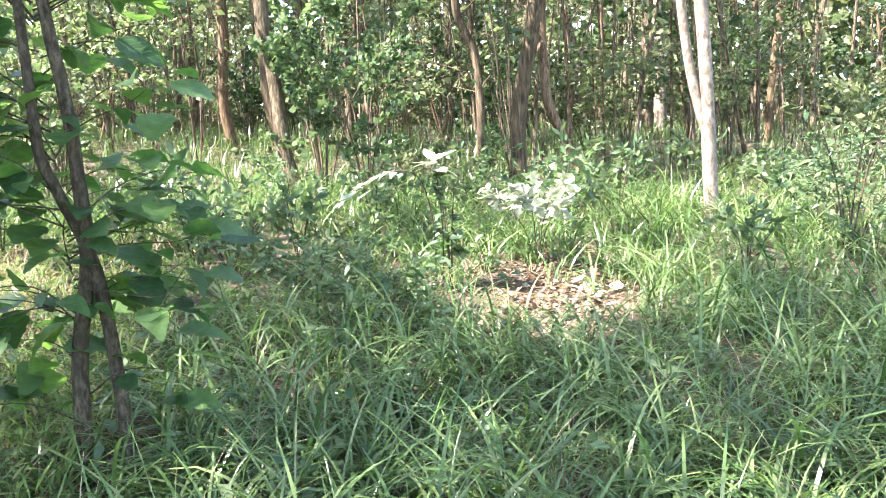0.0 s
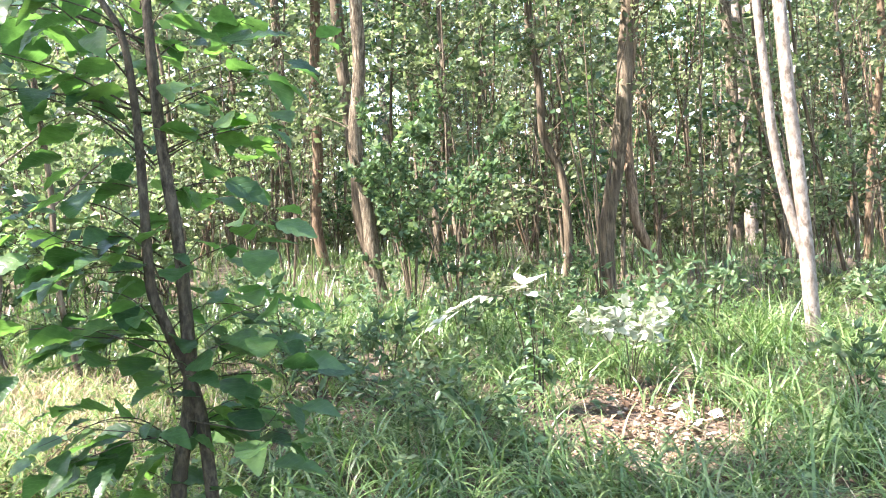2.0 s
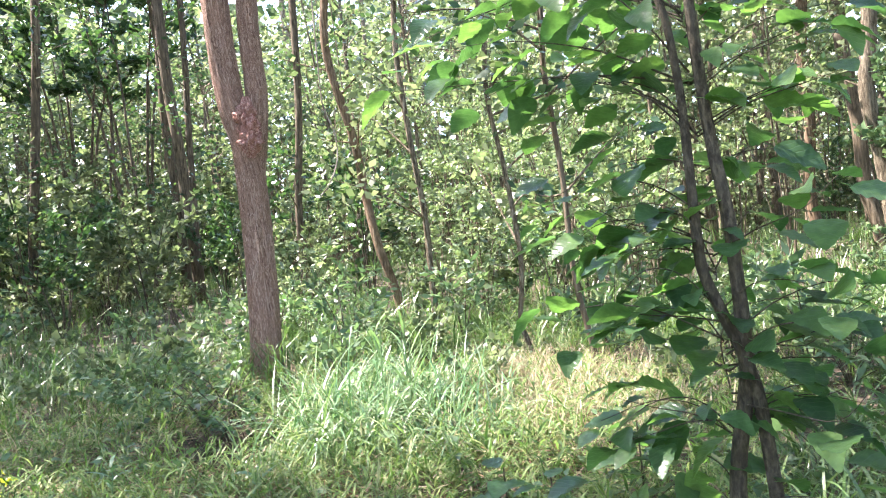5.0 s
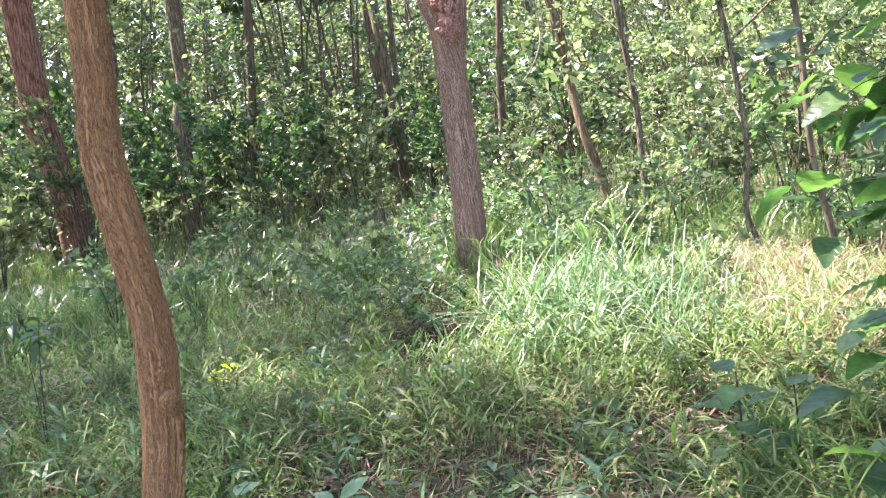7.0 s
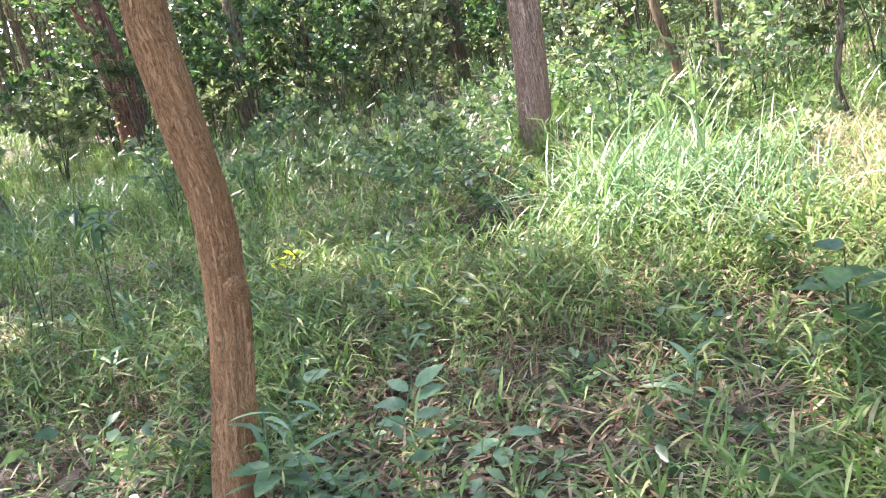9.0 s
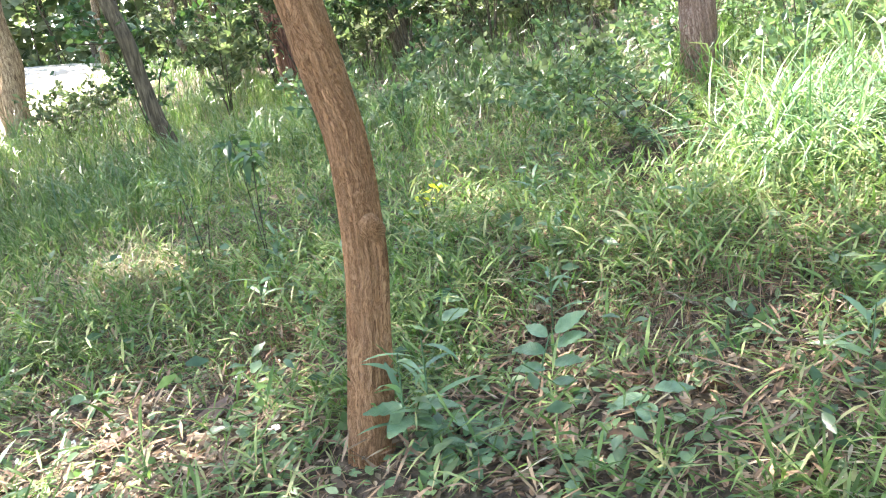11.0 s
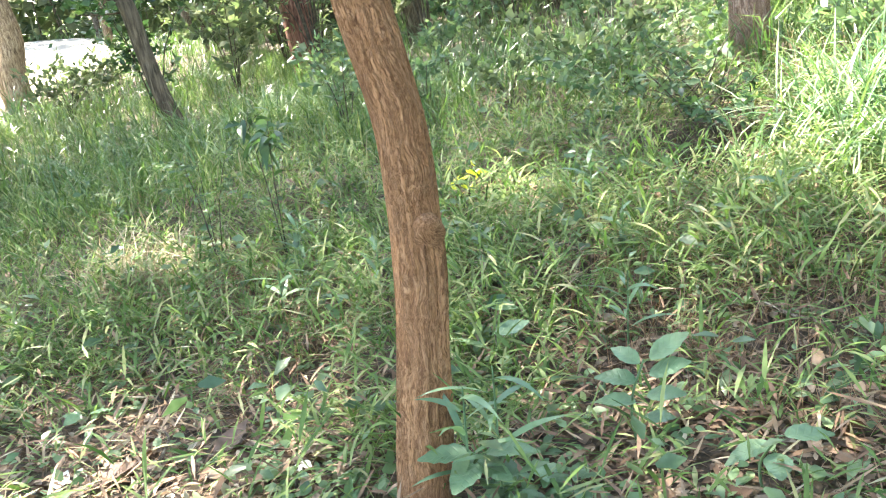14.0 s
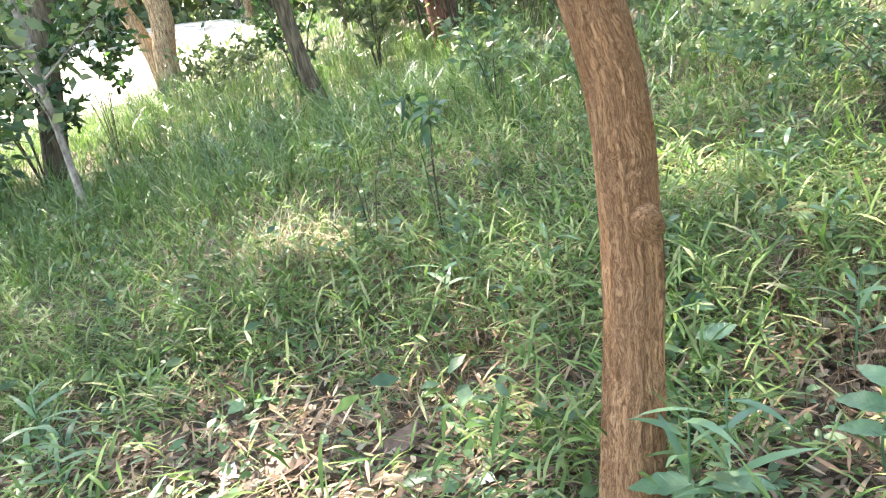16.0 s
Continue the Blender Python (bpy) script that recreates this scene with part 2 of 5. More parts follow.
M_BROWNBARK = bark_material("red_brown_bark", (0.23, 0.114, 0.052), (0.385, 0.2, 0.096), (0.465, 0.262, 0.138), 0.03, 150, 0.92, 0.85, (0.355, 0.182, 0.087), 55.0, 0.03, 0.03, True)
M_PINKBARK = bark_material("pinkish_grey_bark", (0.165, 0.096, 0.072), (0.345, 0.212, 0.16), (0.5, 0.37, 0.3), 0.05, 105, 0.9, 1.0, (0.345, 0.21, 0.158), 48.0, 0.03, 0.05, True)
M_REDBARK = bark_material("rust_red_bark", (0.05, 0.034, 0.02), (0.13, 0.088, 0.054), (0.23, 0.168, 0.11), 0.14, 45, 0.9, 0.8)
M_RUSTBARK = bark_material("rusty_bark", (0.075, 0.034, 0.024), (0.2, 0.095, 0.066), (0.3, 0.165, 0.12), 0.2, 36, 0.9, 0.9, None, 24.0)
M_WHITEBARK = bark_material("pale_smooth_bark", (0.09, 0.07, 0.052), (0.22, 0.185, 0.155), (0.33, 0.285, 0.245), 0.5, 26, 0.8, 0.6, (0.15, 0.12, 0.095))
M_GREYBARK = bark_material("grey_brown_bark", (0.055, 0.044, 0.029), (0.145, 0.118, 0.08), (0.27, 0.228, 0.165), 0.2, 36, 0.9, 0.9, None, 34.0)
M_TANBARK = bark_material("tan_bark", (0.15, 0.1, 0.062), (0.33, 0.235, 0.145), (0.45, 0.34, 0.225), 0.25, 30, 0.9, 0.7, None, 22.0)
M_DARKBARK = bark_material("dark_bark", (0.034, 0.026, 0.016), (0.09, 0.069, 0.045), (0.17, 0.134, 0.09), 0.15, 30, 0.9, 0.8)
M_SAPBARK = bark_material("sapling_bark", (0.022, 0.018, 0.012), (0.06, 0.05, 0.034), (0.125, 0.105, 0.073), 0.4, 60, 0.85, 0.9)
M_SCAR = bark_material("bark_scar", (0.18, 0.07, 0.055), (0.36, 0.18, 0.145), (0.52, 0.35, 0.3), 0.7, 70, 0.95, 1.0)

# ---- helpers of the scene ----
rng = np.random.default_rng(7)


def ground_z(x, y):
    """The lie of the land: it climbs to the north-west and levels off farther out."""
    x, y = np.asarray(x, float), np.asarray(y, float)
    r = np.hypot(x, y) + 1e-6
    k = np.where(r < 12, 1.0, (12 + 8 * (1 - np.exp(-np.maximum(r - 12, 0) / 8))) / r)
    bumps = 0.03 * np.sin(1.7 * x + 0.6) * np.sin(1.3 * y + 1.1) + 0.02 * np.sin(3.1 * x - 2.2 * y)
    far = np.clip((r - 5) / 20, 0, 1) * (0.12 * np.sin(0.31 * x + 2) * np.sin(0.27 * y))
    bank = 0.1 * np.maximum(-x - 17, 0) * np.exp(-((y + 3) / 9) ** 2) * np.clip((60 + x) / 25, 0, 1)
    hollow = 0.3 * np.exp(-((x + 4.72) ** 2 + (y - 3.33) ** 2) / 0.25 ** 2)
    return (-0.0493 * x + 0.0786 * y) * k + bumps + far + bank - hollow


def mesh(name, verts, faces, mat, smooth=True):
    me = bpy.data.meshes.new(name)
    verts = np.asarray(verts, np.float32).reshape(-1, 3)
    faces = np.asarray(faces, np.int32)
    k = faces.shape[1]
    me.vertices.add(len(verts))
    me.vertices.foreach_set("co", verts.ravel())
    me.loops.add(faces.size)
    me.loops.foreach_set("vertex_index", faces.ravel())
    me.polygons.add(len(faces))
    me.polygons.foreach_set("loop_start", np.arange(len(faces), dtype=np.int32) * k)
    me.update(calc_edges=True)
    if smooth:
        me.shade_smooth()
    me.materials.append(mat)
    return me


def part(name, me, parent, label=""):
    ob = new(name, me)
    ob.parent = parent
    return tagged(ob, label)


def grained(me, sides, twist=0.0):
    """Marks how the bark's grain runs along and round a bole made by tube()."""
    v = np.zeros(len(me.vertices) * 3, np.float32)
    me.vertices.foreach_get("co", v)
    v = v.reshape(-1, sides, 3)
    mid = v.mean(1)
    run = np.concatenate([[0], np.cumsum(np.linalg.norm(np.diff(mid, axis=0), axis=1))])
    r = np.linalg.norm(v - mid[:, None], axis=2).mean(1)[:, None]
    a = np.linspace(0, 2 * np.pi, sides, endpoint=False)[None] + twist * run[:, None]
    out = np.stack([np.cos(a) * r, np.sin(a) * r, np.repeat(run[:, None], sides, 1)], -1)
    me.attributes.new("grain", "FLOAT_VECTOR", "POINT").data.foreach_set("vector", out.astype(np.float32).ravel())
    return me


def thing(name, x, y, z, label, category, group="", kind=""):
    ob = new(name)
    ob.empty_display_size = 0.1
    ob.location = (x, y, z)
    return tagged(ob, label, category, group, kind)


def norm(v):
    return v / np.maximum(np.linalg.norm(v, axis=-1, keepdims=True), 1e-9)


def grid_faces(count, rows, cols):
    """Quads of count strips, each of rows x cols vertices."""
    a = np.arange(rows - 1)[:, None] * cols + np.arange(cols - 1)[None]
    q = np.stack([a, a + 1, a + cols + 1, a + cols], -1).reshape(-1, 4)
    return (np.arange(count)[:, None, None] * rows * cols + q[None]).reshape(-1, 4)


def blades(p, az, el, length, width, bend, segs=4, lance=False):
    """Ribbons that rise from p, lean along az and bow over by bend."""
    n = len(p)
    s = np.linspace(0, 1, segs + 1)
    ang = el[:, None] - bend[:, None] * s[None]
    step = length[:, None] / segs
    hor = np.concatenate([np.zeros((n, 1)), np.cumsum(np.cos(ang[:, :-1]) * step, 1)], 1)
    up = np.concatenate([np.zeros((n, 1)), np.cumsum(np.sin(ang[:, :-1]) * step, 1)], 1)
    prof = (np.sin(np.pi * np.clip(s, 0.03, 0.985) ** 0.75) if lance else np.clip(1.05 - s, 0.03, 1) ** 0.55 * (0.6 + 0.4 * np.minimum(1, s * 4)))
    tw = az + np.pi / 2 + rng.normal(0, 0.35, n)
    side = np.stack([np.cos(tw), np.sin(tw), rng.normal(0, 0.18, n)], -1)
    mid = p[:, None] + np.stack([np.cos(az)[:, None] * hor, np.sin(az)[:, None] * hor, up], -1)
    off = side[:, None] * (width[:, None] * 0.5 * prof[None])[..., None]
    v = np.stack([mid - off, mid + off], 2)
    return v.reshape(-1, 3), grid_faces(n, segs + 1, 2)


def leaves(p, d, nrm, length, width, droop=0.15, fold=0.25, secs=3, wide_at=0.75, full=1.0):
    """Leaf blades with a folded midrib, a pointed tip and a drooping end."""
    n = len(p)
    d = norm(d)
    side = norm(np.cross(d, nrm))
    nrm = np.cross(side, d)
    s = np.linspace(0, 1, secs + 1)
    prof = np.sin(np.pi * np.clip(s, 0.02 if full < 1 else 0.04, 0.97) ** wide_at) ** full
    mid = p[:, None] + d[:, None] * (length[:, None] * s)[..., None]
    mid = mid - np.array([0, 0, 1.0]) * (droop * length[:, None] * s ** 2)[..., None]
    hw = (width[:, None] * 0.5 * prof)[..., None]
    lift = nrm[:, None] * hw * fold
    v = np.stack([mid - side[:, None] * hw + lift, mid, mid + side[:, None] * hw + lift], 2)
    return v.reshape(-1, 3), grid_faces(n, secs + 1, 3)


def diamonds(p, d, nrm, length, width):
    """The plainest leaf, for foliage that stays far off."""
    n = len(p)
    d = norm(d)
    side = norm(np.cross(d, nrm)) * (width * 0.5)[:, None]
    tip = d * length[:, None]
    v = np.stack([p, p + tip * 0.42 - side, p + tip, p + tip * 0.42 + side], 1)
    return v.reshape(-1, 3), np.arange(n * 4).reshape(-1, 4)


def rand_dirs(n, up=0.0, spread=1.0):
    v = rng.normal(0, 1, (n, 3))
    v[:, 2] = v[:, 2] * spread + up
    return norm(v)


def tube(pts, radii, sides=12, steps=8, ridge=0.0, freq=6.0, seed=0.0, fade=6.0):
    """A trunk or limb along pts, with upright ridges."""
    pts = [Vector(q) for q in pts]
    ring = []
    ext = [pts[0] * 2 - pts[1]] + pts + [pts[-1] * 2 - pts[-2]]
    for k in range(len(pts) - 1):
        for j in range(steps + (k == len(pts) - 2)):
            u = j / steps
            a, b, c, e = ext[k:k + 4]
            q = 0.5 * ((2 * b) + (c - a) * u + (2 * a - 5 * b + 4 * c - e) * u * u + (3 * b - a - 3 * c + e) * u ** 3)
            ring.append((q, radii[k] * (1 - u) + radii[k + 1] * u))
    v = []
    for k, (q, r) in enumerate(ring):
        t = (ring[min(k + 1, len(ring) - 1)][0] - ring[max(k - 1, 0)][0]).normalized()
        xx = Vector((0, 1, 0)).cross(t)
        xx = xx.normalized() if xx.length > 0.1 else Vector((1, 0, 0))
        yy = t.cross(xx)
        for j in range(sides):
            a = 2 * math.pi * j / sides
            c, s_ = math.cos(a), math.sin(a)
            h = 1.0
            if ridge:
                h += ridge * noise.noise((c * freq, s_ * freq, q.z * fade * 0.3 + seed)) + 0.5 * ridge * noise.noise((c * freq * 2.3, s_ * freq * 2.3, q.z * fade + seed))
            h += 0.05 * noise.noise((c * 1.2, s_ * 1.2, q.z * 1.7 + seed * 3.1))
            v.append(q + (xx * c + yy * s_) * (r * h))
    rows = len(ring)
    a = np.arange(rows - 1)[:, None] * sides + np.arange(sides)[None]
    b = np.arange(rows - 1)[:, None] * sides + (np.arange(sides)[None] + 1) % sides
    return np.array([tuple(w) for w in v]), np.stack([a, b, b + sides, a + sides], -1).reshape(-1, 4)


def joined(pieces):
    vs, fs, k = [], [], 0
    for v, f in pieces:
        vs.append(np.asarray(v).reshape(-1, 3))
        fs.append(np.asarray(f) + k)
        k += len(vs[-1])
    return np.concatenate(vs), np.concatenate(fs)


# ---- the ground ----
radius = np.concatenate([np.linspace(0.0, 14, 90), np.geomspace(14.3, 900, 50)])
turns = np.linspace(0, 2 * np.pi, 181)[:-1]
gx = -2.5 + radius[:, None] * np.cos(turns)
gy = 2.0 + radius[:, None] * np.sin(turns)
gz = ground_z(gx, gy)
ga = np.arange(len(radius) - 1)[:, None] * 180 + np.arange(180)
gb = np.arange(len(radius) - 1)[:, None] * 180 + (np.arange(180) + 1) % 180
ground = new("ground", mesh("ground", np.stack([gx, gy, gz], -1), np.stack([ga, ga + 180, gb + 180, gb], -1).reshape(-1, 4), M_SOIL))
tagged(ground, "brown forest soil with patchy humus, gently sloping", "ground", kind="structure")

# ---- the trees that stand apart ----
STANDING = []


def tree(label, pts, dia, bark, top=11.0, ridge=0.05, sides=14, freq=5.0, name="tree", flare=1.12):
    """A forest tree from its foot up through pts to a bare bole that carries its crown high up."""
    x, y, z = pts[0]
    gz0 = float(ground_z(x, y))
    base = thing(name, x, y, gz0, label, "tree", "trees of the wood")
    lean = Vector(pts[1]) - Vector(pts[0])
    lean /= max(lean.z, 0.2)
    rel = [Vector(q) - Vector((x, y, gz0)) for q in pts]
    foot = rel[0] - lean * (rel[0].z + 0.12)
    line = [foot] + [q for q in rel if q.z > 0.3]
    last = line[-1]
    sway = Vector((last.x - line[-2].x, last.y - line[-2].y, 0)) / max(0.3, last.z - line[-2].z)
    end = last + sway * 0.5 * (top - gz0 - last.z) + Vector((0, 0, top - gz0 - last.z))
    mid = last.lerp(end, 0.5)
    line += [mid, end]
    if sides == 14:
        bent = [line[0]]
        for u, w in zip(line, line[1:]):
            k = min(0.06, 0.03 * (w - u).length)
            bent += [u.lerp(w, 0.5) + Vector((rng.normal(0, k), rng.normal(0, k), 0)), w]
        line = bent
    r = dia / 2
    rad = [r * flare] + [r * (1 - 0.1 * k / max(1, len(line) - 3)) for k in range(len(line) - 3)] + [r * 0.7, r * 0.4]
    seed = (x * 7.3 + y * 3.1) % 50
    v, f = tube(line, rad, sides, 10, ridge, freq, seed)
    part("trunk", grained(mesh("trunk", v, f, bark), sides, 0.5), base)
    for k in range(4):
        a = seed + k * 1.9
        s = mid.lerp(end, 0.25 * k)
        e = s + Vector((math.cos(a) * 2.2, math.sin(a) * 2.2, 1.5))
        v, f = tube([s, s.lerp(e, 0.5) + Vector((0, 0, 0.3)), e], [r * 0.4, r * 0.28, r * 0.1], 7, 4)
        part("limb", grained(mesh("limb", v, f, bark), 7), base)
    if sides == 14:
        for k in range(7):
            s = line[0].lerp(line[-1], rng.uniform(0.14, 0.55))
            s = min((u.lerp(w, q) for u, w in zip(line, line[1:]) for q in (0.0, 0.25, 0.5, 0.75)), key=lambda o: abs(o.z - s.z))
            a = rng.uniform(0, 6.28)
            e = s + Vector((math.cos(a), math.sin(a), rng.uniform(0.1, 0.9))) * rng.uniform(0.4, 1.1)
            v, f = tube([s, s.lerp(e, 0.5) + Vector((0, 0, rng.uniform(-0.05, 0.12))), e], [0.012, 0.008, 0.003], 5, 3)
            twig = part("branch", mesh("branch", v, f, bark), base)
            m = 45
            p = np.array(s)[None] + (np.array(e) - np.array(s))[None] * rng.uniform(0.3, 1.1, (m, 1)) + rng.normal(0, 0.12, (m, 3))
            ln = rng.uniform(0.07, 0.14, m)
            v, f = diamonds(p, rand_dirs(m, -0.2, 0.6), rand_dirs(m, 0.7), ln, ln * 0.6)
            part("foliage", mesh("foliage", v, f, M_DARKLEAF if bark == M_DARKBARK else M_LEAF, False), twig)
    STANDING.append((base, x + sway.x, y + sway.y))
    return base


brown = tree("leaning red-brown tree with stringy fissured bark", [(-3.07, 0.88, 0.2), (-3.12, 0.935, 0.42), (-3.16, 0.99, 0.64), (-3.195, 1.035, 0.88), (-3.20, 1.045, 1.2), (-3.20, 1.005, 1.5), (-3.21, 0.975, 1.8), (-3.2, 0.99, 2.3)], 0.129, M_BROWNBARK, 9, 0.13, 96, 7.5, flare=1.1)
pink = tree("large pinkish grey tree with ridged bark and a scar", [(-6.19, 4.96, 0.84), (-6.18, 4.97, 2.0), (-6.2, 4.945, 2.8), (-6.27, 4.86, 3.3), (-6.31, 4.81, 4.3)], 0.262, M_PINKBARK, 12, 0.1, 72, 6.5)
white = tree("pale smooth-barked tree in full sun", [(2.56, 7.45, 0.61), (2.52, 7.46, 1.87), (2.45, 7.48, 3.2)], 0.122, M_WHITEBARK, 11, 0.05, 20)
tree("pale grey trunk at the back of the clearing", [(6.22, 22.75, 1.06), (6.14, 22.77, 6.2)], 0.31, M_WHITEBARK, 13)
tree("greyish trunk at the back of the clearing", [(5.25, 20.5, 1.06), (5.32, 20.5, 5.4)], 0.28, M_GREYBARK, 13)
tree("tan trunk leaning slightly among bushes", [(6.09, 15.1, 0.87), (6.48, 15.0, 4.6)], 0.13, M_REDBARK, 12)
tree("stout brown trunk with flaking bark", [(1.07, 9.83, 0.86), (1.2, 9.82, 2.41), (1.4, 9.8, 3.86)], 0.19, M_DARKBARK, 12, 0.1)
tree("reddish brown split stem leaning over the grass", [(1.67, 9.85, 0.8), (1.42, 9.88, 1.75), (1.38, 10.0, 2.6), (1.55, 10.1, 4.2)], 0.12, M_REDBARK, 9, 0.12)
tree("slender black trunk among thin saplings", [(0.56, 10.7, 0.94), (0.62, 10.7, 2.38), (0.4, 10.71, 3.0), (0.3, 10.7, 4.4)], 0.11, M_DARKBARK, 9)
tree("crooked pale brown trunk", [(-1.48, 9.11, 0.94), (-1.64, 9.08, 1.84), (-1.74, 9.06, 2.94), (-1.65, 9.08, 4.41)], 0.16, M_GREYBARK, 11)
tree("rust-coloured thin trunk in the understorey", [(-3.68, 15.4, 1.3), (-3.72, 15.4, 3.38), (-3.61, 15.4, 6.1)], 0.2, M_REDBARK, 12)
tree("pale thin trunk in the understorey", [(-5.6, 19.6, 1.41), (-5.52, 19.65, 3.2), (-5.59, 19.6, 7.8)], 0.22, M_GREYBARK, 13)
tree("dark stub trunk behind the crooked tree", [(-2.44, 13.4, 1.2), (-2.6, 13.4, 2.2), (-2.7, 13.4, 4.0)], 0.21, M_DARKBARK, 12)
tree("twin-stemmed dark tree in deep shade", [(-13.4, 9.37, 1.28), (-13.46, 9.3, 3.38), (-13.46, 9.2, 6.0)], 0.16, M_DARKBARK, 12)
tree("dark upright tree in the shade", [(-12.9, 9.23, 1.27), (-12.88, 9.27, 4.3)], 0.12, M_DARKBARK, 12)
tree("slim young trunk rising from sunlit grass", [(-5.72, 6.93, 0.98), (-5.74, 6.91, 2.1), (-5.86, 6.82, 3.96)], 0.065, M_GREYBARK, 8)
tree("thin crooked stem in sunlit grass", [(-3.95, 6.0, 0.6), (-4.05, 5.95, 1.05), (-4.0, 5.95, 1.7), (-4.15, 5.9, 3)], 0.045, M_GREYBARK, 5.5)
tree("thin bent dark stem in sunlit grass", [(-3.19, 5.63, 0.72), (-3.3, 5.57, 1.48), (-3.35, 5.5, 3)], 0.045, M_DARKBARK, 5.5)
tree("dark trunk wrapped in creepers", [(-10.0, 9.1, 1.14), (-9.9, 9.2, 4.3)], 0.12, M_DARKBARK, 12)
tree("thick rust-red trunk with ferns at its foot", [(-12.3, 3.21, 0.94), (-12.35, 3.06, 2.63), (-12.37, 2.97, 3.46)], 0.4, M_RUSTBARK, 13, 0.08)
tree("dark brown trunk at the edge of the thicket", [(-13.14, 5.13, 1.08), (-13.11, 5.21, 3.0), (-13.07, 5.32, 4.2)], 0.25, M_GREYBARK, 12)
tree("slim dark trunk hung with creepers", [(-12.76, 6.06, 1.12), (-12.61, 6.37, 4.9)], 0.14, M_DARKBARK, 11)
tree("grey forked trunk in deep shade", [(-12.45, 8.91, 1.26), (-12.51, 8.82, 3.3), (-12.59, 8.71, 5.1)], 0.2, M_DARKBARK, 12)
tree("leaning reddish stem beside the ferns", [(-6.9, 7.75, 0.95), (-7.05, 7.6, 1.9), (-7.2, 7.5, 3.2)], 0.11, M_REDBARK, 8)
tree("dark leaning trunk above the grass", [(-10.4, 1.25, 0.7), (-10.43, 1.08, 1.5), (-10.47, 0.95, 2.3), (-10.5, 0.85, 3.4)], 0.17, M_DARKBARK, 10)
tree("stout tan trunk at the sunlit clearing", [(-19.0, -0.6, 0.85), (-19.05, -0.5, 2.2), (-19.0, -0.5, 4)], 0.45, M_TANBARK, 13)
tree("tan trunk forking from the clearing's edge", [(-19.3, -0.75, 0.85), (-19.4, -1.2, 2.6), (-19.5, -1.7, 4.5)], 0.3, M_TANBARK, 13)
tree("pale straight trunk far back", [(-30, 1.6, 1.0), (-30, 1.9, 5)], 0.25, M_GREYBARK, 13)
tree("slender grey trunk far back", [(-28, 3.9, 1.0), (-28, 3.8, 5)], 0.24, M_GREYBARK, 13)
tree("dark tree with low glossy foliage", [(-10.41, -1.45, 0.5), (-10.44, -1.29, 1.43), (-10.47, -1.14, 2.3)], 0.25, M_DARKBARK, 10)
tree("thin pale leaning stem", [(-8.24, -0.92, 0.45), (-8.24, -0.95, 1.44), (-8.24, -0.98, 2.1), (-8.24, -1.05, 3)], 0.055, M_WHITEBARK, 6)

# the pale tree forks low down
v, f = tube([tuple(Vector(q) - white.location) for q in ((2.53, 7.46, 1.3), (2.47, 7.47, 1.55), (2.38, 7.48, 1.95), (2.31, 7.48, 2.5), (2.27, 7.48, 3.1), (2.15, 7.5, 5.0), (1.8, 7.6, 9.0))], [0.04, 0.046, 0.044, 0.042, 0.04, 0.034, 0.02], 16, 8, 0.02, 5.0, 4.0)
part("bole", mesh("bole", v, f, M_WHITEBARK), white)
# the pink tree's second bole, scar and knots
v, f = tube([(0.02, 0.02, 1.5), (0.04, 0.05, 2.1), (0.07, 0.09, 2.6), (0.06, 0.09, 3.6), (0.2, 0.25, 6.5), (0.5, 0.6, 10)], [0.06, 0.1, 0.1, 0.095, 0.075, 0.05], 30, 10, 0.09, 5.0, 11.0)
part("bole", grained(mesh("bole", v, f, M_PINKBARK), 30, 0.3), pink)
v, f = joined([tube([(0.0, 0, -0.26), (0.01, 0, -0.12), (0, 0.01, 0.0), (0, 0, 0.14)], [0.03, 0.085, 0.08, 0.03], 40, 9, 1.1, 4.0, 3.0, 40.0), tube([(0.0, 0.02, -0.06), (-0.01, 0.0, 0.08), (0.0, 0, 0.18), (0, 0, 0.3)], [0.03, 0.08, 0.065, 0.02], 40, 9, 1.1, 4.0, 8.0, 40.0)])
ob = part("scar", mesh("scar", v, f, M_SCAR), pink, "torn reddish scar with ragged bark")
ob.location = (0.1, -0.07, 2.25)
for k in range(18):
    a, h = rng.uniform(-2.0, 0.8), rng.uniform(-0.24, 0.2)
    w = Vector((math.cos(a), math.sin(a), 0))
    v, f = leaves(np.zeros((1, 3)), np.array([[w.x * 0.7, w.y * 0.7, -1.0]]), np.array([[w.x, w.y, 0.3]]), np.array([rng.uniform(0.04, 0.09)]), np.array([rng.uniform(0.012, 0.03)]), -0.1, 0.4, 3)
    flake = part("bark_flake", mesh("bark_flake", v, f, M_SCAR), ob)
    flake.location = Vector((0, 0, 0.02 + h)) + w * (0.085 - abs(h + 0.05) * 0.2)
v, f = tube([(-0.03, 0.0, -0.03), (0.008, 0, 0), (0.028, -0.0, 0.008), (0.034, 0, 0.01)], [0.05, 0.032, 0.018, 0.0004], 18, 5, 0.25, 2.0)
for kx, ky, kz, turn in ((-3.14, 1.05, 0.955, -0.1), (-3.165, 1.045, 1.04, 0.5)):
    ob = part("knot", grained(mesh("knot", v, f, M_BROWNBARK), 18, 20.0), brown)
    ob.location, ob.rotation_euler = Vector((kx, ky, kz)) - brown.location, (0, 0, turn)

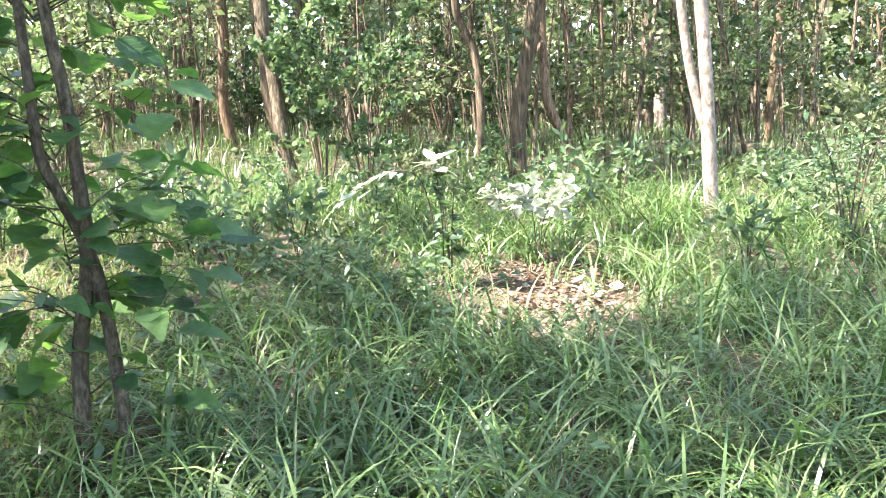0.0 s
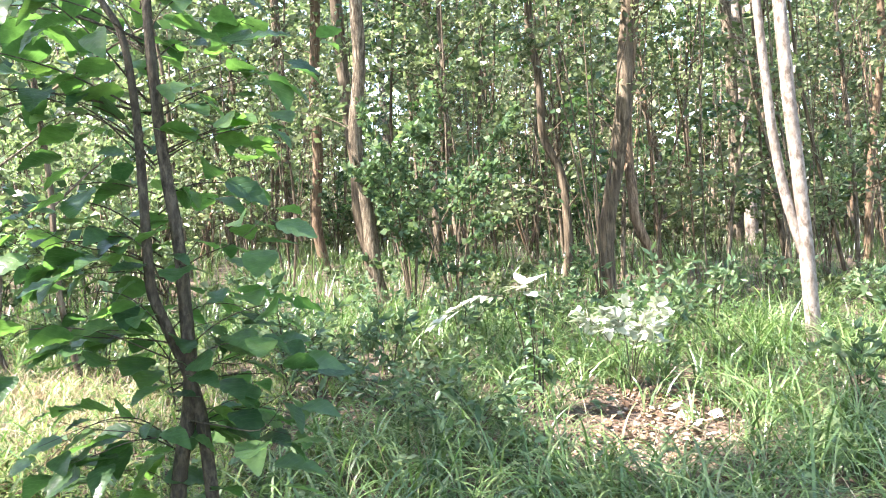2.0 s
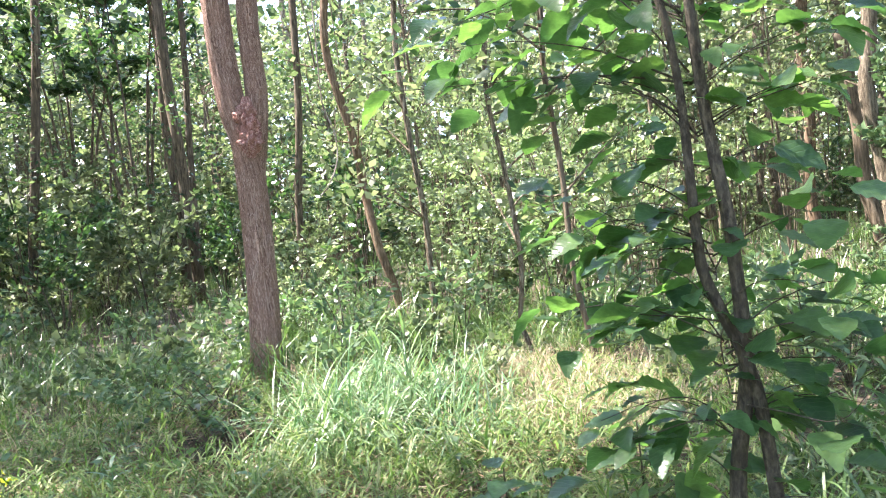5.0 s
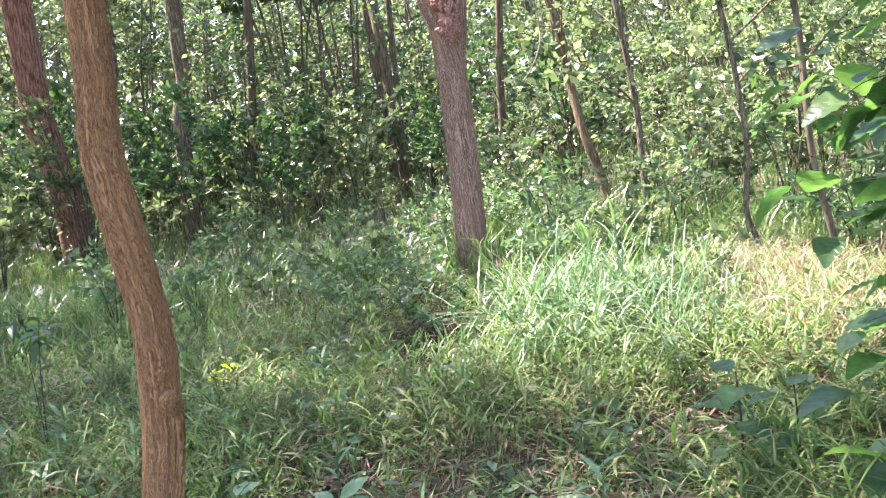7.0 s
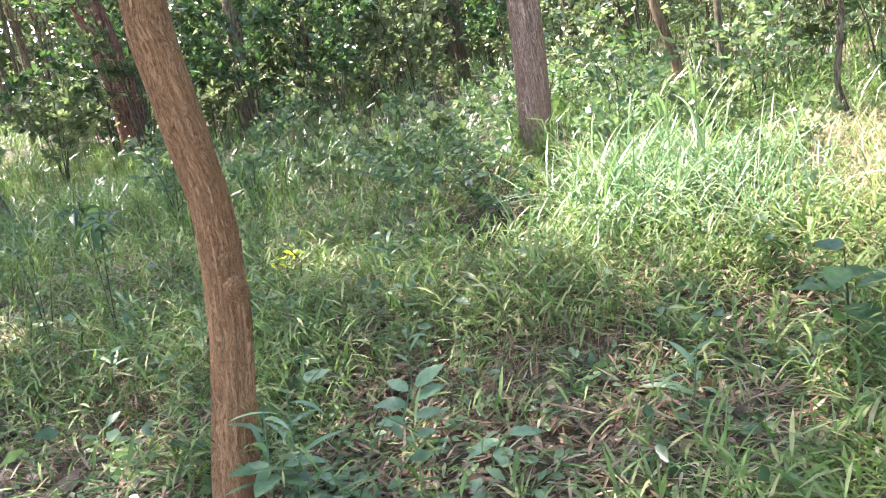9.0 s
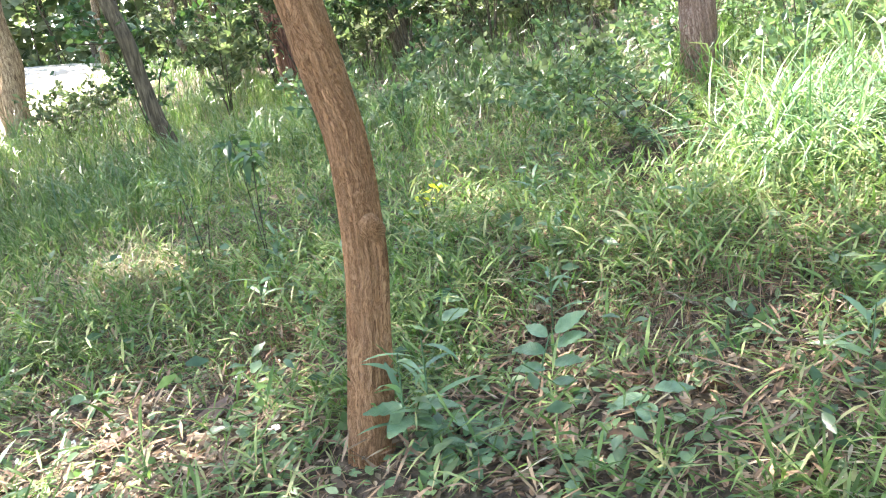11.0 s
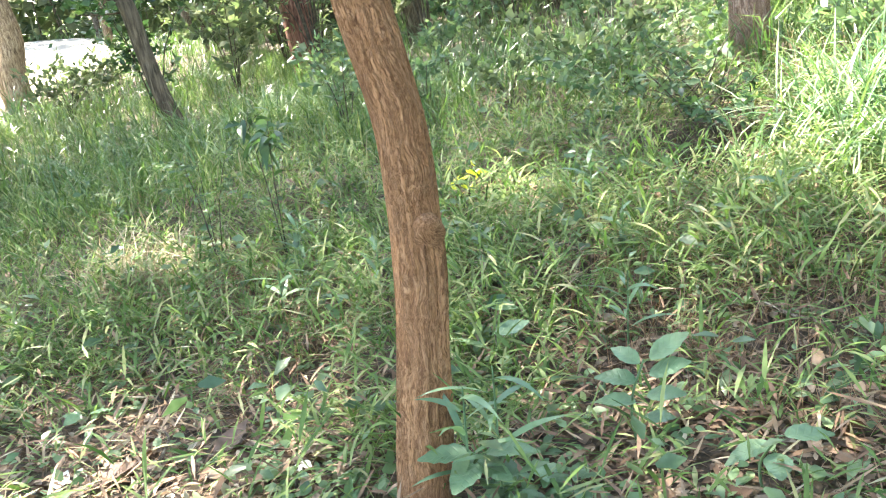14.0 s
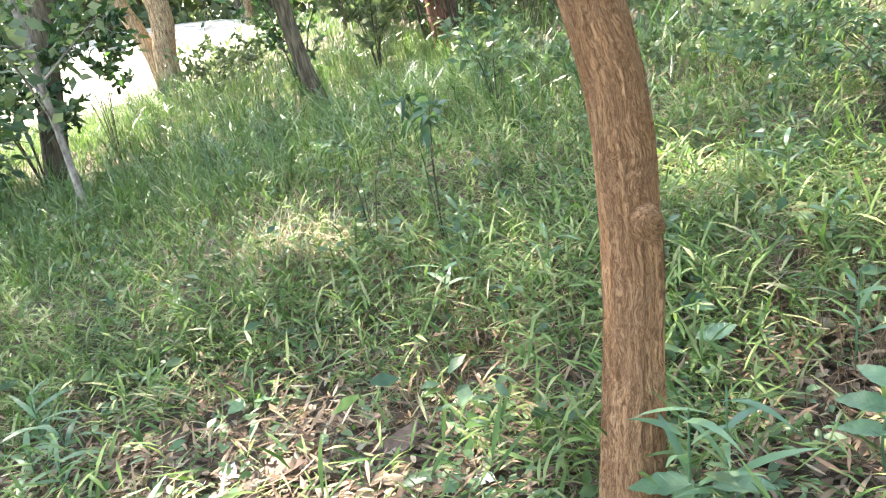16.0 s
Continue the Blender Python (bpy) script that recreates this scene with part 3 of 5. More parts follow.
# ---- where the sun comes through ----
# places on the ground that the sun reaches: x, y, radius, openness
GLADES = [(1.05, 5.3, 0.4, 1), (0.9, 6.1, 0.5, 1), (0.5, 5.65, 0.45, 1), (0.35, 4.75, 0.25, 1), (-3.4, 4.6, 1.0, 1), (-4.2, 5.5, 0.8, 1), (-0.4, 3.05, 0.45, 0.55), (-4.4, 4.5, 0.7, 1), (-4.1, 3.9, 0.6, 1), (-5.9, 0.48, 0.1, 1), (0.9, 2.3, 0.12, 0.8), (-0.3, 2.1, 0.1, 0.7), (-3.88, -0.02, 0.08, 1), (-3.6, 0.3, 0.05, 0.8), (-5.0, 2.2, 0.1, 0.8), (-6.4, 3.3, 0.5, 0.2)]
GLADES += [(3.8, 7.3, 1.3, 1), (2.5, 7.4, 0.6, 1), (5.5, 9, 1.5, 1), (-2.6, 12.5, 2.2, 1), (-5.8, 6.6, 1.7, 1), (-4.4, 7.0, 1.7, 1), (-6.8, 8.5, 1.8, 1), (-7.5, 13, 3.0, 1), (-21.5, -2.5, 3.5, 1), (-27, -4, 8.0, 1), (-9, 9, 1.5, 1), (-1.2, 7.0, 0.5, 1), (1.6, 8.3, 0.8, 1), (0, 8.8, 0.9, 1), (-7.5, 4.2, 1.0, 0.55), (-9, 6, 1.2, 0.6), (-7.6, 2.4, 1.2, 0.3), (-9.5, 3.0, 1.5, 0.45), (-10, 12, 2.5, 1), (-9, 16, 3, 1), (-14, 15, 3.5, 1), (-12, 19, 4, 1), (-1.2, 8.8, 1.2, 1), (-12.5, 6.8, 1.8, 0.9), (-11, 4.3, 1.2, 0.5)]
GLADES += [(1.5, 3.2, 1.2, 0.22), (0.2, 3.0, 0.9, 0.1), (2.3, 4.5, 1.0, 0.3)]
# made-up gaps in the unseen canopy behind the walk, to let in fill light
GLADES += [(3.2, -3.2, 3.0, 0.95), (-0.5, -5.2, 2.6, 0.95), (-4.5, -7.0, 2.6, 0.9), (7.5, -1.0, 3.0, 0.9)]
# thinner canopy that lets flecks through
GLADES += [(-3.0, 2.2, 0.6, 0.1), (-4.0, 2.6, 1.3, 0.15), (-4.8, 1.6, 1.0, 0.1), (-6.3, 1.8, 1.4, 0.13), (6.0, 22.5, 1.6, 1)]
GLADES += [(-3.8, 0.2, 0.6, 0.2), (-5.0, 10.2, 2.0, 1), (-7.6, 10.2, 1.8, 1), (-3.4, 8.6, 1.0, 0.9), (-8.6, 8.0, 1.0, 0.9), (-3.2, 7.2, 1.3, 1), (-2.4, 9.6, 1.5, 0.9)]


def sunlit(x, y):
    """How open the canopy is above the way to the sun from a place on the ground."""
    s = np.zeros(len(x))
    for a, b, r, most in GLADES:
        s = np.maximum(s, most * np.clip(1.8 - np.hypot(x - a, y - b) / (r + min(0.25, 0.1 + r * 0.3)), 0, 1))
    fleck = np.sin(2.3 * x + 1.3 * np.sin(1.9 * y)) * np.sin(2.1 * y + 1.7 * np.sin(1.3 * x + 2))
    near = np.hypot(x + 2.5, y - 2.5)
    s = np.maximum(s, np.clip((fleck - 0.8) * 5, 0, 0.65) * (near < 14) * np.where((x < -1) & (y < 4), 0.35, 1) * np.clip((np.hypot(x + 0.8, y) - 3.8) / 1.5, 0, 1))
    far = np.sin(0.6 * x + 1) * np.sin(0.7 * y) + 0.5 * np.sin(1.1 * x - 0.9 * y)
    s = np.maximum(s, np.clip(0.5 + far * 1.2, 0.3, 0.95) * (near > 9))
    s = np.maximum(s, 0.93 * ((x > -19) & (x < -5) & (y > 10.5) & (y < 21)))
    s = s * np.clip(np.hypot(x / 3.0, (y - 13.5) / 2.2) - 0.2, 0.88, 1)
    return s * np.clip(np.hypot((x + 15) / 4.5, (y - 9) / 4) - 0.2, 0.8, 1)


# unseen leaves added overhead to block the sun except where sunlit() opens
n = 135000
cz = rng.uniform(7.0, 11.5, n)
cx, cy = rng.uniform(-34, 12, n), rng.uniform(-14, 26, n)
sx = cx - SUN_TO.x / SUN_TO.z * (cz - 0.7)
sy = cy - SUN_TO.y / SUN_TO.z * (cz - 0.7)
keep = rng.random(n) > sunlit(sx, sy)
cx, cy, cz = cx[keep], cy[keep], cz[keep]
near_floor = (sx[keep] > -10.5) & (sx[keep] < 3.5) & (sy[keep] > -3) & (sy[keep] < 5.5)
thin_out = ~near_floor | (rng.random(len(cx)) < 0.42)
cx, cy, cz = cx[thin_out], cy[thin_out], cz[thin_out]
size = np.ones(len(cx))
# unseen small leaves added over the near floor sift sun into fine, soft flecks
n = 80000
ex, ey, ez = rng.uniform(-10.5, 3.5, n), rng.uniform(-3, 5.5, n), rng.uniform(8.0, 13.0, n)
keep = rng.random(n) > 0.04 + sunlit(ex, ey)
cx = np.concatenate([cx, (ex + SUN_TO.x / SUN_TO.z * (ez - 0.6))[keep]])
cy = np.concatenate([cy, (ey + SUN_TO.y / SUN_TO.z * (ez - 0.6))[keep]])
cz = np.concatenate([cz, ez[keep]])
size = np.concatenate([size, np.full(int(keep.sum()), 0.36)])
foot = np.array([(b, c) for _, b, c in STANDING])
owner = np.argmin((cx[:, None] - foot[None, :, 0]) ** 2 + (cy[:, None] - foot[None, :, 1]) ** 2, 1)
for k, (base, _, _) in enumerate(STANDING):
    sel = owner == k
    if sel.sum() < 20:
        continue
    m = int(sel.sum())
    p = np.stack([cx[sel], cy[sel], cz[sel]], -1) - np.array(base.location)
    v, f = diamonds(p, rand_dirs(m, -0.1, 0.4), rand_dirs(m, 1.2), rng.uniform(0.22, 0.38, m) * size[sel], rng.uniform(0.16, 0.26, m) * size[sel])
    part("crown", mesh("crown", v, f, M_LEAF, False), base)

# ---- bushes and saplings ----


def bush(label, x, y, height, spread, count, leaf, mat, bark=None, stems=4, low=0.25, up=0.5, name="bush", group="bushes of the wood", secs=2, slim=0.5, droop=0.25, category="bush", flat=1.0, girth=1.0):
    """A bush of thin stems that end in sprays of leaves."""
    z = float(ground_z(x, y))
    base = thing(name, x, y, z, label, category, group)
    tips = []
    for k in range(stems):
        pieces = []
        a = 2 * math.pi * (k + rng.uniform(-0.3, 0.3)) / stems
        out_ = spread * rng.uniform(0.3, 0.9)
        e = Vector((math.cos(a) * out_, math.sin(a) * out_, height * rng.uniform(0.75, 1.0)))
        q = Vector((e.x * 0.35, e.y * 0.35, e.z * 0.55))
        r = (0.003 + 0.0042 * height) * girth
        pieces.append(tube([(0, 0, -0.05), tuple(q), tuple(e)], [r, r * 0.7, r * 0.25], 5, 2))
        for j in range(4):
            u = rng.uniform(low, 0.95)
            s = Vector((0, 0, 0)).lerp(q, u / 0.55) if u < 0.55 else q.lerp(e, (u - 0.55) / 0.45)
            b = a + rng.uniform(-1.6, 1.6)
            t = s + Vector((math.cos(b), math.sin(b), rng.uniform(0.0, 0.9))) * spread * rng.uniform(0.25, 0.6)
            pieces.append(tube([tuple(s), tuple(s.lerp(t, 0.5) + Vector((0, 0, 0.02))), tuple(t)], [r * 0.4, r * 0.3, r * 0.12], 3, 1))
            tips.append((s, t))
        tips.append((q, e))
        v, f = joined(pieces)
        part("stem", mesh("stem", v, f, bark or M_SAPBARK), base)
    which = rng.integers(0, len(tips), count)
    s0 = np.array([tuple(a) for a, _ in tips])[which]
    s1 = np.array([tuple(b) for _, b in tips])[which]
    u = rng.uniform(0.15, 1.0, (count, 1))
    p = s0 + (s1 - s0) * u + rng.normal(0, 0.02 * spread, (count, 3))
    d = norm(s1 - s0) * 0.6 + rand_dirs(count, up * 0.3, 0.6)
    ln = leaf * rng.uniform(0.6, 1.2, count)
    wd = ln * slim * rng.uniform(0.8, 1.2, count)
    v, f = leaves(p, d, rand_dirs(count, flat), ln, wd, droop, 0.2, secs) if secs else diamonds(p, d, rand_dirs(count, 0.8), ln, wd)
    part("foliage", mesh("foliage", v, f, mat), base)
    return base


def young_tree(x, y, height, girth, count, leaf, mat, bark, low):
    """A thin understorey tree with leafy side shoots from low on."""
    z = float(ground_z(x, y))
    base = thing("young_tree", x, y, z, "slender understorey tree with leafy side shoots", "tree", "understorey trees")
    pts, q = [(0, 0, -0.1)], Vector((0, 0, 0))
    lean = Vector((rng.normal(0, 0.05), rng.normal(0, 0.05), 1))
    for k in range(5):
        q = q + lean * (height / 5) + Vector((rng.normal(0, 0.1), rng.normal(0, 0.1), 0))
        pts.append(tuple(q))
    rad = [girth * (1 - 0.17 * k) for k in range(6)]
    pieces, tips = [tube(pts, rad, 6, 3, 0.06)], []
    for k in range(2):
        ox, oy, g = rng.normal(0, 0.5), rng.normal(0, 0.5), girth * rng.uniform(0.3, 0.6)
        tx, ty = ox + rng.normal(0, 0.5), oy + rng.normal(0, 0.5)
        pieces.append(tube([(ox, oy, -0.1), ((ox + tx) / 2 + rng.normal(0, 0.12), (oy + ty) / 2, height * 0.35), (tx, ty, height * 0.75)], [g, g * 0.8, g * 0.4], 5, 3))
    line = [Vector(a) for a in pts]
    for k in range(24):
        u = rng.uniform(low, 1.0) * 4.99
        s = line[int(u)].lerp(line[int(u) + 1], u % 1)
        a = rng.uniform(0, 6.28)
        t = s + Vector((math.cos(a), math.sin(a), rng.uniform(0.0, 0.9))) * rng.uniform(0.5, 1.5)
        pieces.append(tube([tuple(s), tuple(s.lerp(t, 0.5) + Vector((0, 0, 0.08))), tuple(t)], [girth * 0.3, girth * 0.2, girth * 0.06], 3, 1))
        tips.append((s, t))
    v, f = joined(pieces)
    part("trunk", mesh("trunk", v, f, bark), base)
    which = rng.integers(0, len(tips), count)
    s0 = np.array([tuple(a) for a, _ in tips])[which]
    s1 = np.array([tuple(b) for _, b in tips])[which]
    p = s0 + (s1 - s0) * rng.choice([0.45, 0.75, 1.0], (count, 1)) + rng.normal(0, 0.15, (count, 3)) * np.array([1, 1, 0.6])
    ln = leaf * rng.uniform(0.6, 1.3, count)
    v, f = diamonds(p, rand_dirs(count, -0.2, 0.6), rand_dirs(count, 0.7), ln, ln * 0.65)
    part("crown", mesh("crown", v, f, mat, False), base)
    return base


def scatter(count, near, far, lo, hi, gap, taken):
    """Places in a sector round the walk; bearings in degrees from north towards the west."""
    got, tries = [], 0
    while len(got) < count and tries < 20000:
        tries += 1
        b = radians(rng.uniform(lo, hi))
        d = math.sqrt(rng.uniform(near ** 2, far ** 2))
        x, y = -1 - d * math.sin(b), 0.5 + d * math.cos(b)
        if 1.5 < x < 7.5 and abs(y - (22.6 + 0.385 * (x - 6.2))) < 1.5:
            continue
        if (abs(y + 3.5) < 6.5 and -37 < x < -12) or math.hypot(x + 2.8, y - 12) < 2.0 or math.hypot((x + 10) / 5, (y - 11.3) / 2.6) < 1:
            continue
        if all((x - a) ** 2 + (y - c) ** 2 > gap ** 2 for a, c in taken):
            taken.append((x, y))
            got.append((x, y))
    return got


taken = [(b, c) for _, b, c in STANDING] + [(0.12, 5.5), (0.7, 5.95), (0.5, 5.0), (1.1, 5.2), (-1.16, 8.8)]
spots = scatter(165, 12.0, 32, -42, 136, 1.0, taken) + scatter(28, 26, 42, -42, 136, 1.3, taken) + scatter(20, 9, 24, 140, 312, 2.0, taken)
kinds = [(7.5, 0.05, 1000, 0.122, M_LEAF, M_GREYBARK, 0.08), (6.5, 0.04, 1000, 0.105, M_LEAF, M_REDBARK, 0.12), (8.5, 0.06, 1000, 0.128, M_DARKLEAF, M_DARKBARK, 0.15), (5.5, 0.035, 1000, 0.105, M_LEAF, M_GREYBARK, 0.06), (9.0, 0.075, 1200, 0.12, M_LEAF, M_GREYBARK, 0.3)]
models = [young_tree(*spots[k], *kinds[k]) for k in range(5)]
for k, (x, y) in enumerate(spots[5:]):
    copy_thing(models[k % 5], pose(x, y, float(ground_z(x, y)), 0, 0, rng.uniform(0, 360)) @ Matrix.Scale(rng.uniform(0.8, 1.25), 4))

spots = scatter(15, 10.2, 15, -28, 14, 0.5, taken)
thin = young_tree(*spots[0], 6.5, 0.03, 800, 0.1, M_LEAF, M_GREYBARK, 0.15)
for x, y in spots[1:]:
    copy_thing(thin, pose(x, y, float(ground_z(x, y)), rng.normal(0, 4), rng.normal(0, 4), rng.uniform(0, 360)) @ Matrix.Scale(rng.uniform(0.7, 1.2), 4))

spots = scatter(130, 10.5, 26, -48, 140, 0.9, taken)
models = [bush("leafy understorey bush with thin stems", *spots[0], 1.7, 0.8, 900, 0.11, M_LEAF, stems=5, secs=0), bush("dark glossy understorey bush in shade", *spots[1], 2.2, 0.9, 900, 0.12, M_DARKLEAF, stems=5, secs=0), bush("low pale green bush", *spots[2], 1.1, 0.7, 700, 0.1, M_LEAF, stems=5, secs=0)]
for k, (x, y) in enumerate(spots[3:]):
    copy_thing(models[k % 3], pose(x, y, float(ground_z(x, y)), 0, 0, rng.uniform(0, 360)) @ Matrix.Scale(rng.uniform(0.8, 1.4), 4))

for x, y in scatter(16, 14.5, 20, 54, 76, 1.0, taken):
    copy_thing(models[0], pose(x, y, float(ground_z(x, y)), 0, 0, rng.uniform(0, 360)) @ Matrix.Scale(rng.uniform(1.3, 1.8), 4))

for k, (x, y) in enumerate(scatter(34, 11.5, 17, 40, 84, 0.8, taken)):
    copy_thing(models[(1, 2, 1, 0)[k % 4]], pose(x, y, float(ground_z(x, y)), 0, 0, rng.uniform(0, 360)) @ Matrix.Scale(rng.uniform(0.7, 1.2), 4))

spots = scatter(60, 5.2, 11.5, -40, 45, 0.5, taken) + scatter(22, 6.5, 12, 45, 76, 0.6, taken)
models = [bush("knee-high leafy weed in the grass", *spots[0], 0.6, 0.4, 160, 0.09, M_WEED, stems=4, secs=0), bush("spreading weed with narrow leaves", *spots[1], 0.75, 0.45, 180, 0.1, M_WEED, stems=4, secs=0, slim=0.36), bush("low weed with small round leaves", *spots[2], 0.45, 0.4, 180, 0.07, M_LEAF, stems=4, secs=0, slim=0.75)]
for k, (x, y) in enumerate(spots[3:]):
    copy_thing(models[k % 3], pose(x, y, float(ground_z(x, y)), 0, 0, rng.uniform(0, 360)) @ Matrix.Scale(rng.uniform(0.7, 1.3), 4))

# far wood that closes the view
n = 100000
b, d = np.radians(rng.uniform(-60, 150, n)), rng.uniform(36, 62, n)
fx, fy = -1 - d * np.sin(b), 0.5 + d * np.cos(b)
fz = ground_z(fx, fy) + rng.uniform(0, 1, n) ** 1.2 * 16
lump = np.sin(b * 37) + np.sin(b * 71 + fz * 0.9) + np.sin(fz * 1.3 + d * 0.6)
keep = lump > -2.0 + 0.09 * np.maximum(fz - 6, 0)
p = np.stack([fx, fy, fz], -1)[keep]
n = len(p)
v, f = diamonds(p, rand_dirs(n, -0.1, 0.5), rand_dirs(n, 0.8), rng.uniform(0.5, 0.95, n), rng.uniform(0.4, 0.75, n))
tagged(new("far_wood", mesh("far_wood", v, f, M_LEAF, False)), "dense green foliage of the wood farther off", "woodland", kind="stuff")
n = 200
b, d = np.radians(rng.uniform(-60, 150, n)), rng.uniform(34, 60, n)
pieces = []
for k in range(n):
    x, y = -1 - d[k] * math.sin(b[k]), 0.5 + d[k] * math.cos(b[k])
    z, r = float(ground_z(x, y)), rng.uniform(0.07, 0.2)
    pieces.append(tube([(x, y, z - 0.2), (x + rng.normal(0, 0.3), y, z + 6), (x + rng.normal(0, 0.6), y, z + 14)], [r, r * 0.85, r * 0.5], 7, 3))
v, f = joined(pieces)
tagged(new("far_trunks", mesh("far_trunks", v, f, M_GREYBARK)), "grey trunks crowded together in the wood farther off", "woodland", kind="stuff")

# bushes that stand apart
bush("round-leaved bushy tree with blue-green foliage", -1.16, 8.8, 2.5, 1.2, 3000, 0.075, M_WEED, M_DARKBARK, 7, 0.25, slim=0.85, secs=0)
bush("bushy crown of blue-green round leaves", -0.7, 8.9, 2.1, 1.0, 1700, 0.075, M_WEED, M_DARKBARK, 6, 0.25, slim=0.85, secs=0)
bush("upright shrub with small round leaves in half sun", 0.12, 5.35, 0.82, 0.17, 190, 0.06, M_WEED, stems=3, low=0.3, up=0.6, secs=3, slim=0.7)
bush("low weed with broad leaves painted pale for full sun", 0.78, 6.0, 0.6, 0.34, 280, 0.095, M_GLARELEAF, stems=6, low=0.75, up=0.1, secs=3, slim=0.6, flat=3.0, droop=0.05)
for x, y, h, c in ((-0.5, 9.2, 4.3, 1600), (0.9, 9.3, 5.4, 2300), (-2.9, 10.2, 4.4, 1300)):
    bush("spreading small-leaved tree crown over bare stems", x, y, h, 1.5, c, 0.085, M_LEAF, M_DARKBARK, 5, 0.5 if h < 5 else 0.66, girth=0.45, slim=0.65, secs=0, category="tree", name="understorey_tree", group="small-leaved understorey trees")
for x, y, h in ((3.9, 7.6, 0.95), (4.6, 7.0, 1.15), (3.3, 6.3, 0.8), (5.2, 8.2, 1.3), (4.2, 5.8, 0.9)):
    bush("airy shrub with feathery light green leaves", x, y, h, 0.75, 800, 0.055, M_WEED, stems=9, up=0.2, secs=2, slim=0.36)
bush("weed patch with fine divided leaves", -0.75, 5.2, 0.5, 0.7, 420, 0.08, M_WEED, stems=9, up=0.2, slim=0.4)
bush("weed patch with fine divided leaves", -1.5, 5.9, 0.55, 0.7, 420, 0.08, M_WEED, stems=9, up=0.2, slim=0.4)
bush("weed patch with fine divided leaves", -0.3, 4.6, 0.42, 0.6, 380, 0.08, M_WEED, stems=9, up=0.2, slim=0.4)
bush("young shrub with dark drooping leaves at the top", -5.4, 1.12, 0.84, 0.24, 62, 0.115, M_DARKLEAF, stems=3, low=0.85, secs=4, slim=0.32, droop=0.5, girth=0.6)
bush("slender weed beside the dark-leaved shrub", -5.5, 0.8, 0.72, 0.26, 260, 0.04, M_WEED, stems=4, low=0.2, girth=0.5)
bush("broad-leaved weed patch in half shade", -6.4, 3.95, 0.42, 0.75, 420, 0.075, M_WEED, stems=8, secs=3)
bush("broad-leaved weed patch in half shade", -5.6, 3.5, 0.4, 0.7, 400, 0.07, M_WEED, stems=8, secs=3)
bush("sunlit fern-like bush at the wood's edge", -7.7, 6.7, 0.85, 0.6, 320, 0.1, M_LEAF, stems=8, slim=0.3)
bush("low glossy bush round the dark trunk", -10.1, -1.5, 1.9, 1.1, 1300, 0.13, M_DARKLEAF, stems=7, low=0.3, secs=0)
bush("low glossy bush beside the leaning stem", -8.9, -1.9, 1.1, 0.9, 420, 0.13, M_DARKLEAF, stems=7)
bush("green ferns and creepers on the red trunk", -12.0, 3.3, 1.7, 0.8, 700, 0.1, M_LEAF, stems=8, slim=0.3)
bush("bush overgrown with green creepers", -12.4, 5.9, 3.0, 0.9, 800, 0.13, M_LEAF, stems=6)
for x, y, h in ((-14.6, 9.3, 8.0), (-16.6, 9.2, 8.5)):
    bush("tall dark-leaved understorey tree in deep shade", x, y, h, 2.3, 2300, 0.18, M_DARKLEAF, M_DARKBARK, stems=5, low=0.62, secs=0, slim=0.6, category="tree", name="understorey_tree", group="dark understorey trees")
bush("yellow-green sprig in the grass", -4.95, 1.95, 0.3, 0.14, 16, 0.07, M_YELLOW, stems=3)
# bushes whose leaf colour is lightened to look sunlit
bush("fern-like bush with sunlight painted into its pale leaves", -7.7, 6.4, 0.7, 0.55, 260, 0.12, M_SUNLITLEAF, stems=8, up=0.2, slim=0.3, secs=3)
bush("leafy bush painted sunlit pale at the wood's edge", -8.5, 7.7, 1.1, 0.9, 420, 0.12, M_SUNLITLEAF, stems=7, secs=2, slim=0.45)
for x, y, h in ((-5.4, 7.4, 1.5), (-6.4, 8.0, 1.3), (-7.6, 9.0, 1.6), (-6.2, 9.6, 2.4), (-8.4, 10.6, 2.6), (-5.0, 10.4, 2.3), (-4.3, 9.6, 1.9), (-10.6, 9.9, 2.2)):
    bush("airy bush with leaves painted sunlit pale", x, y, h, 0.4 + 0.25 * h, int(420 + 240 * h), 0.085, M_SUNLITLEAF, M_GREYBARK, stems=5, low=0.35, secs=2, slim=0.5)
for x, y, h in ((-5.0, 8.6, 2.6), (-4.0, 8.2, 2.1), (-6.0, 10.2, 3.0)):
    bush("bushy young growth with leaves painted sunlit pale", x, y, h, 0.9, 1100, 0.085, M_SUNLITLEAF, M_GREYBARK, stems=6, low=0.35, secs=0, slim=0.5)
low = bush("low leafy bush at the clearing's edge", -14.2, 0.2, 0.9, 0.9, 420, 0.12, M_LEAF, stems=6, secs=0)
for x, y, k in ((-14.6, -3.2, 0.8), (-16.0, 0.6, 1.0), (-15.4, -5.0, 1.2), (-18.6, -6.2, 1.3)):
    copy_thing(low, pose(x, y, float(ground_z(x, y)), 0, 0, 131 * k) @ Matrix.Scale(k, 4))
pale = bush("tall airy bush with leaves painted sunlit pale", -6.6, 10.4, 3.0, 1.0, 1150, 0.09, M_SUNLITLEAF, M_GREYBARK, stems=5, low=0.3, secs=0, slim=0.55)
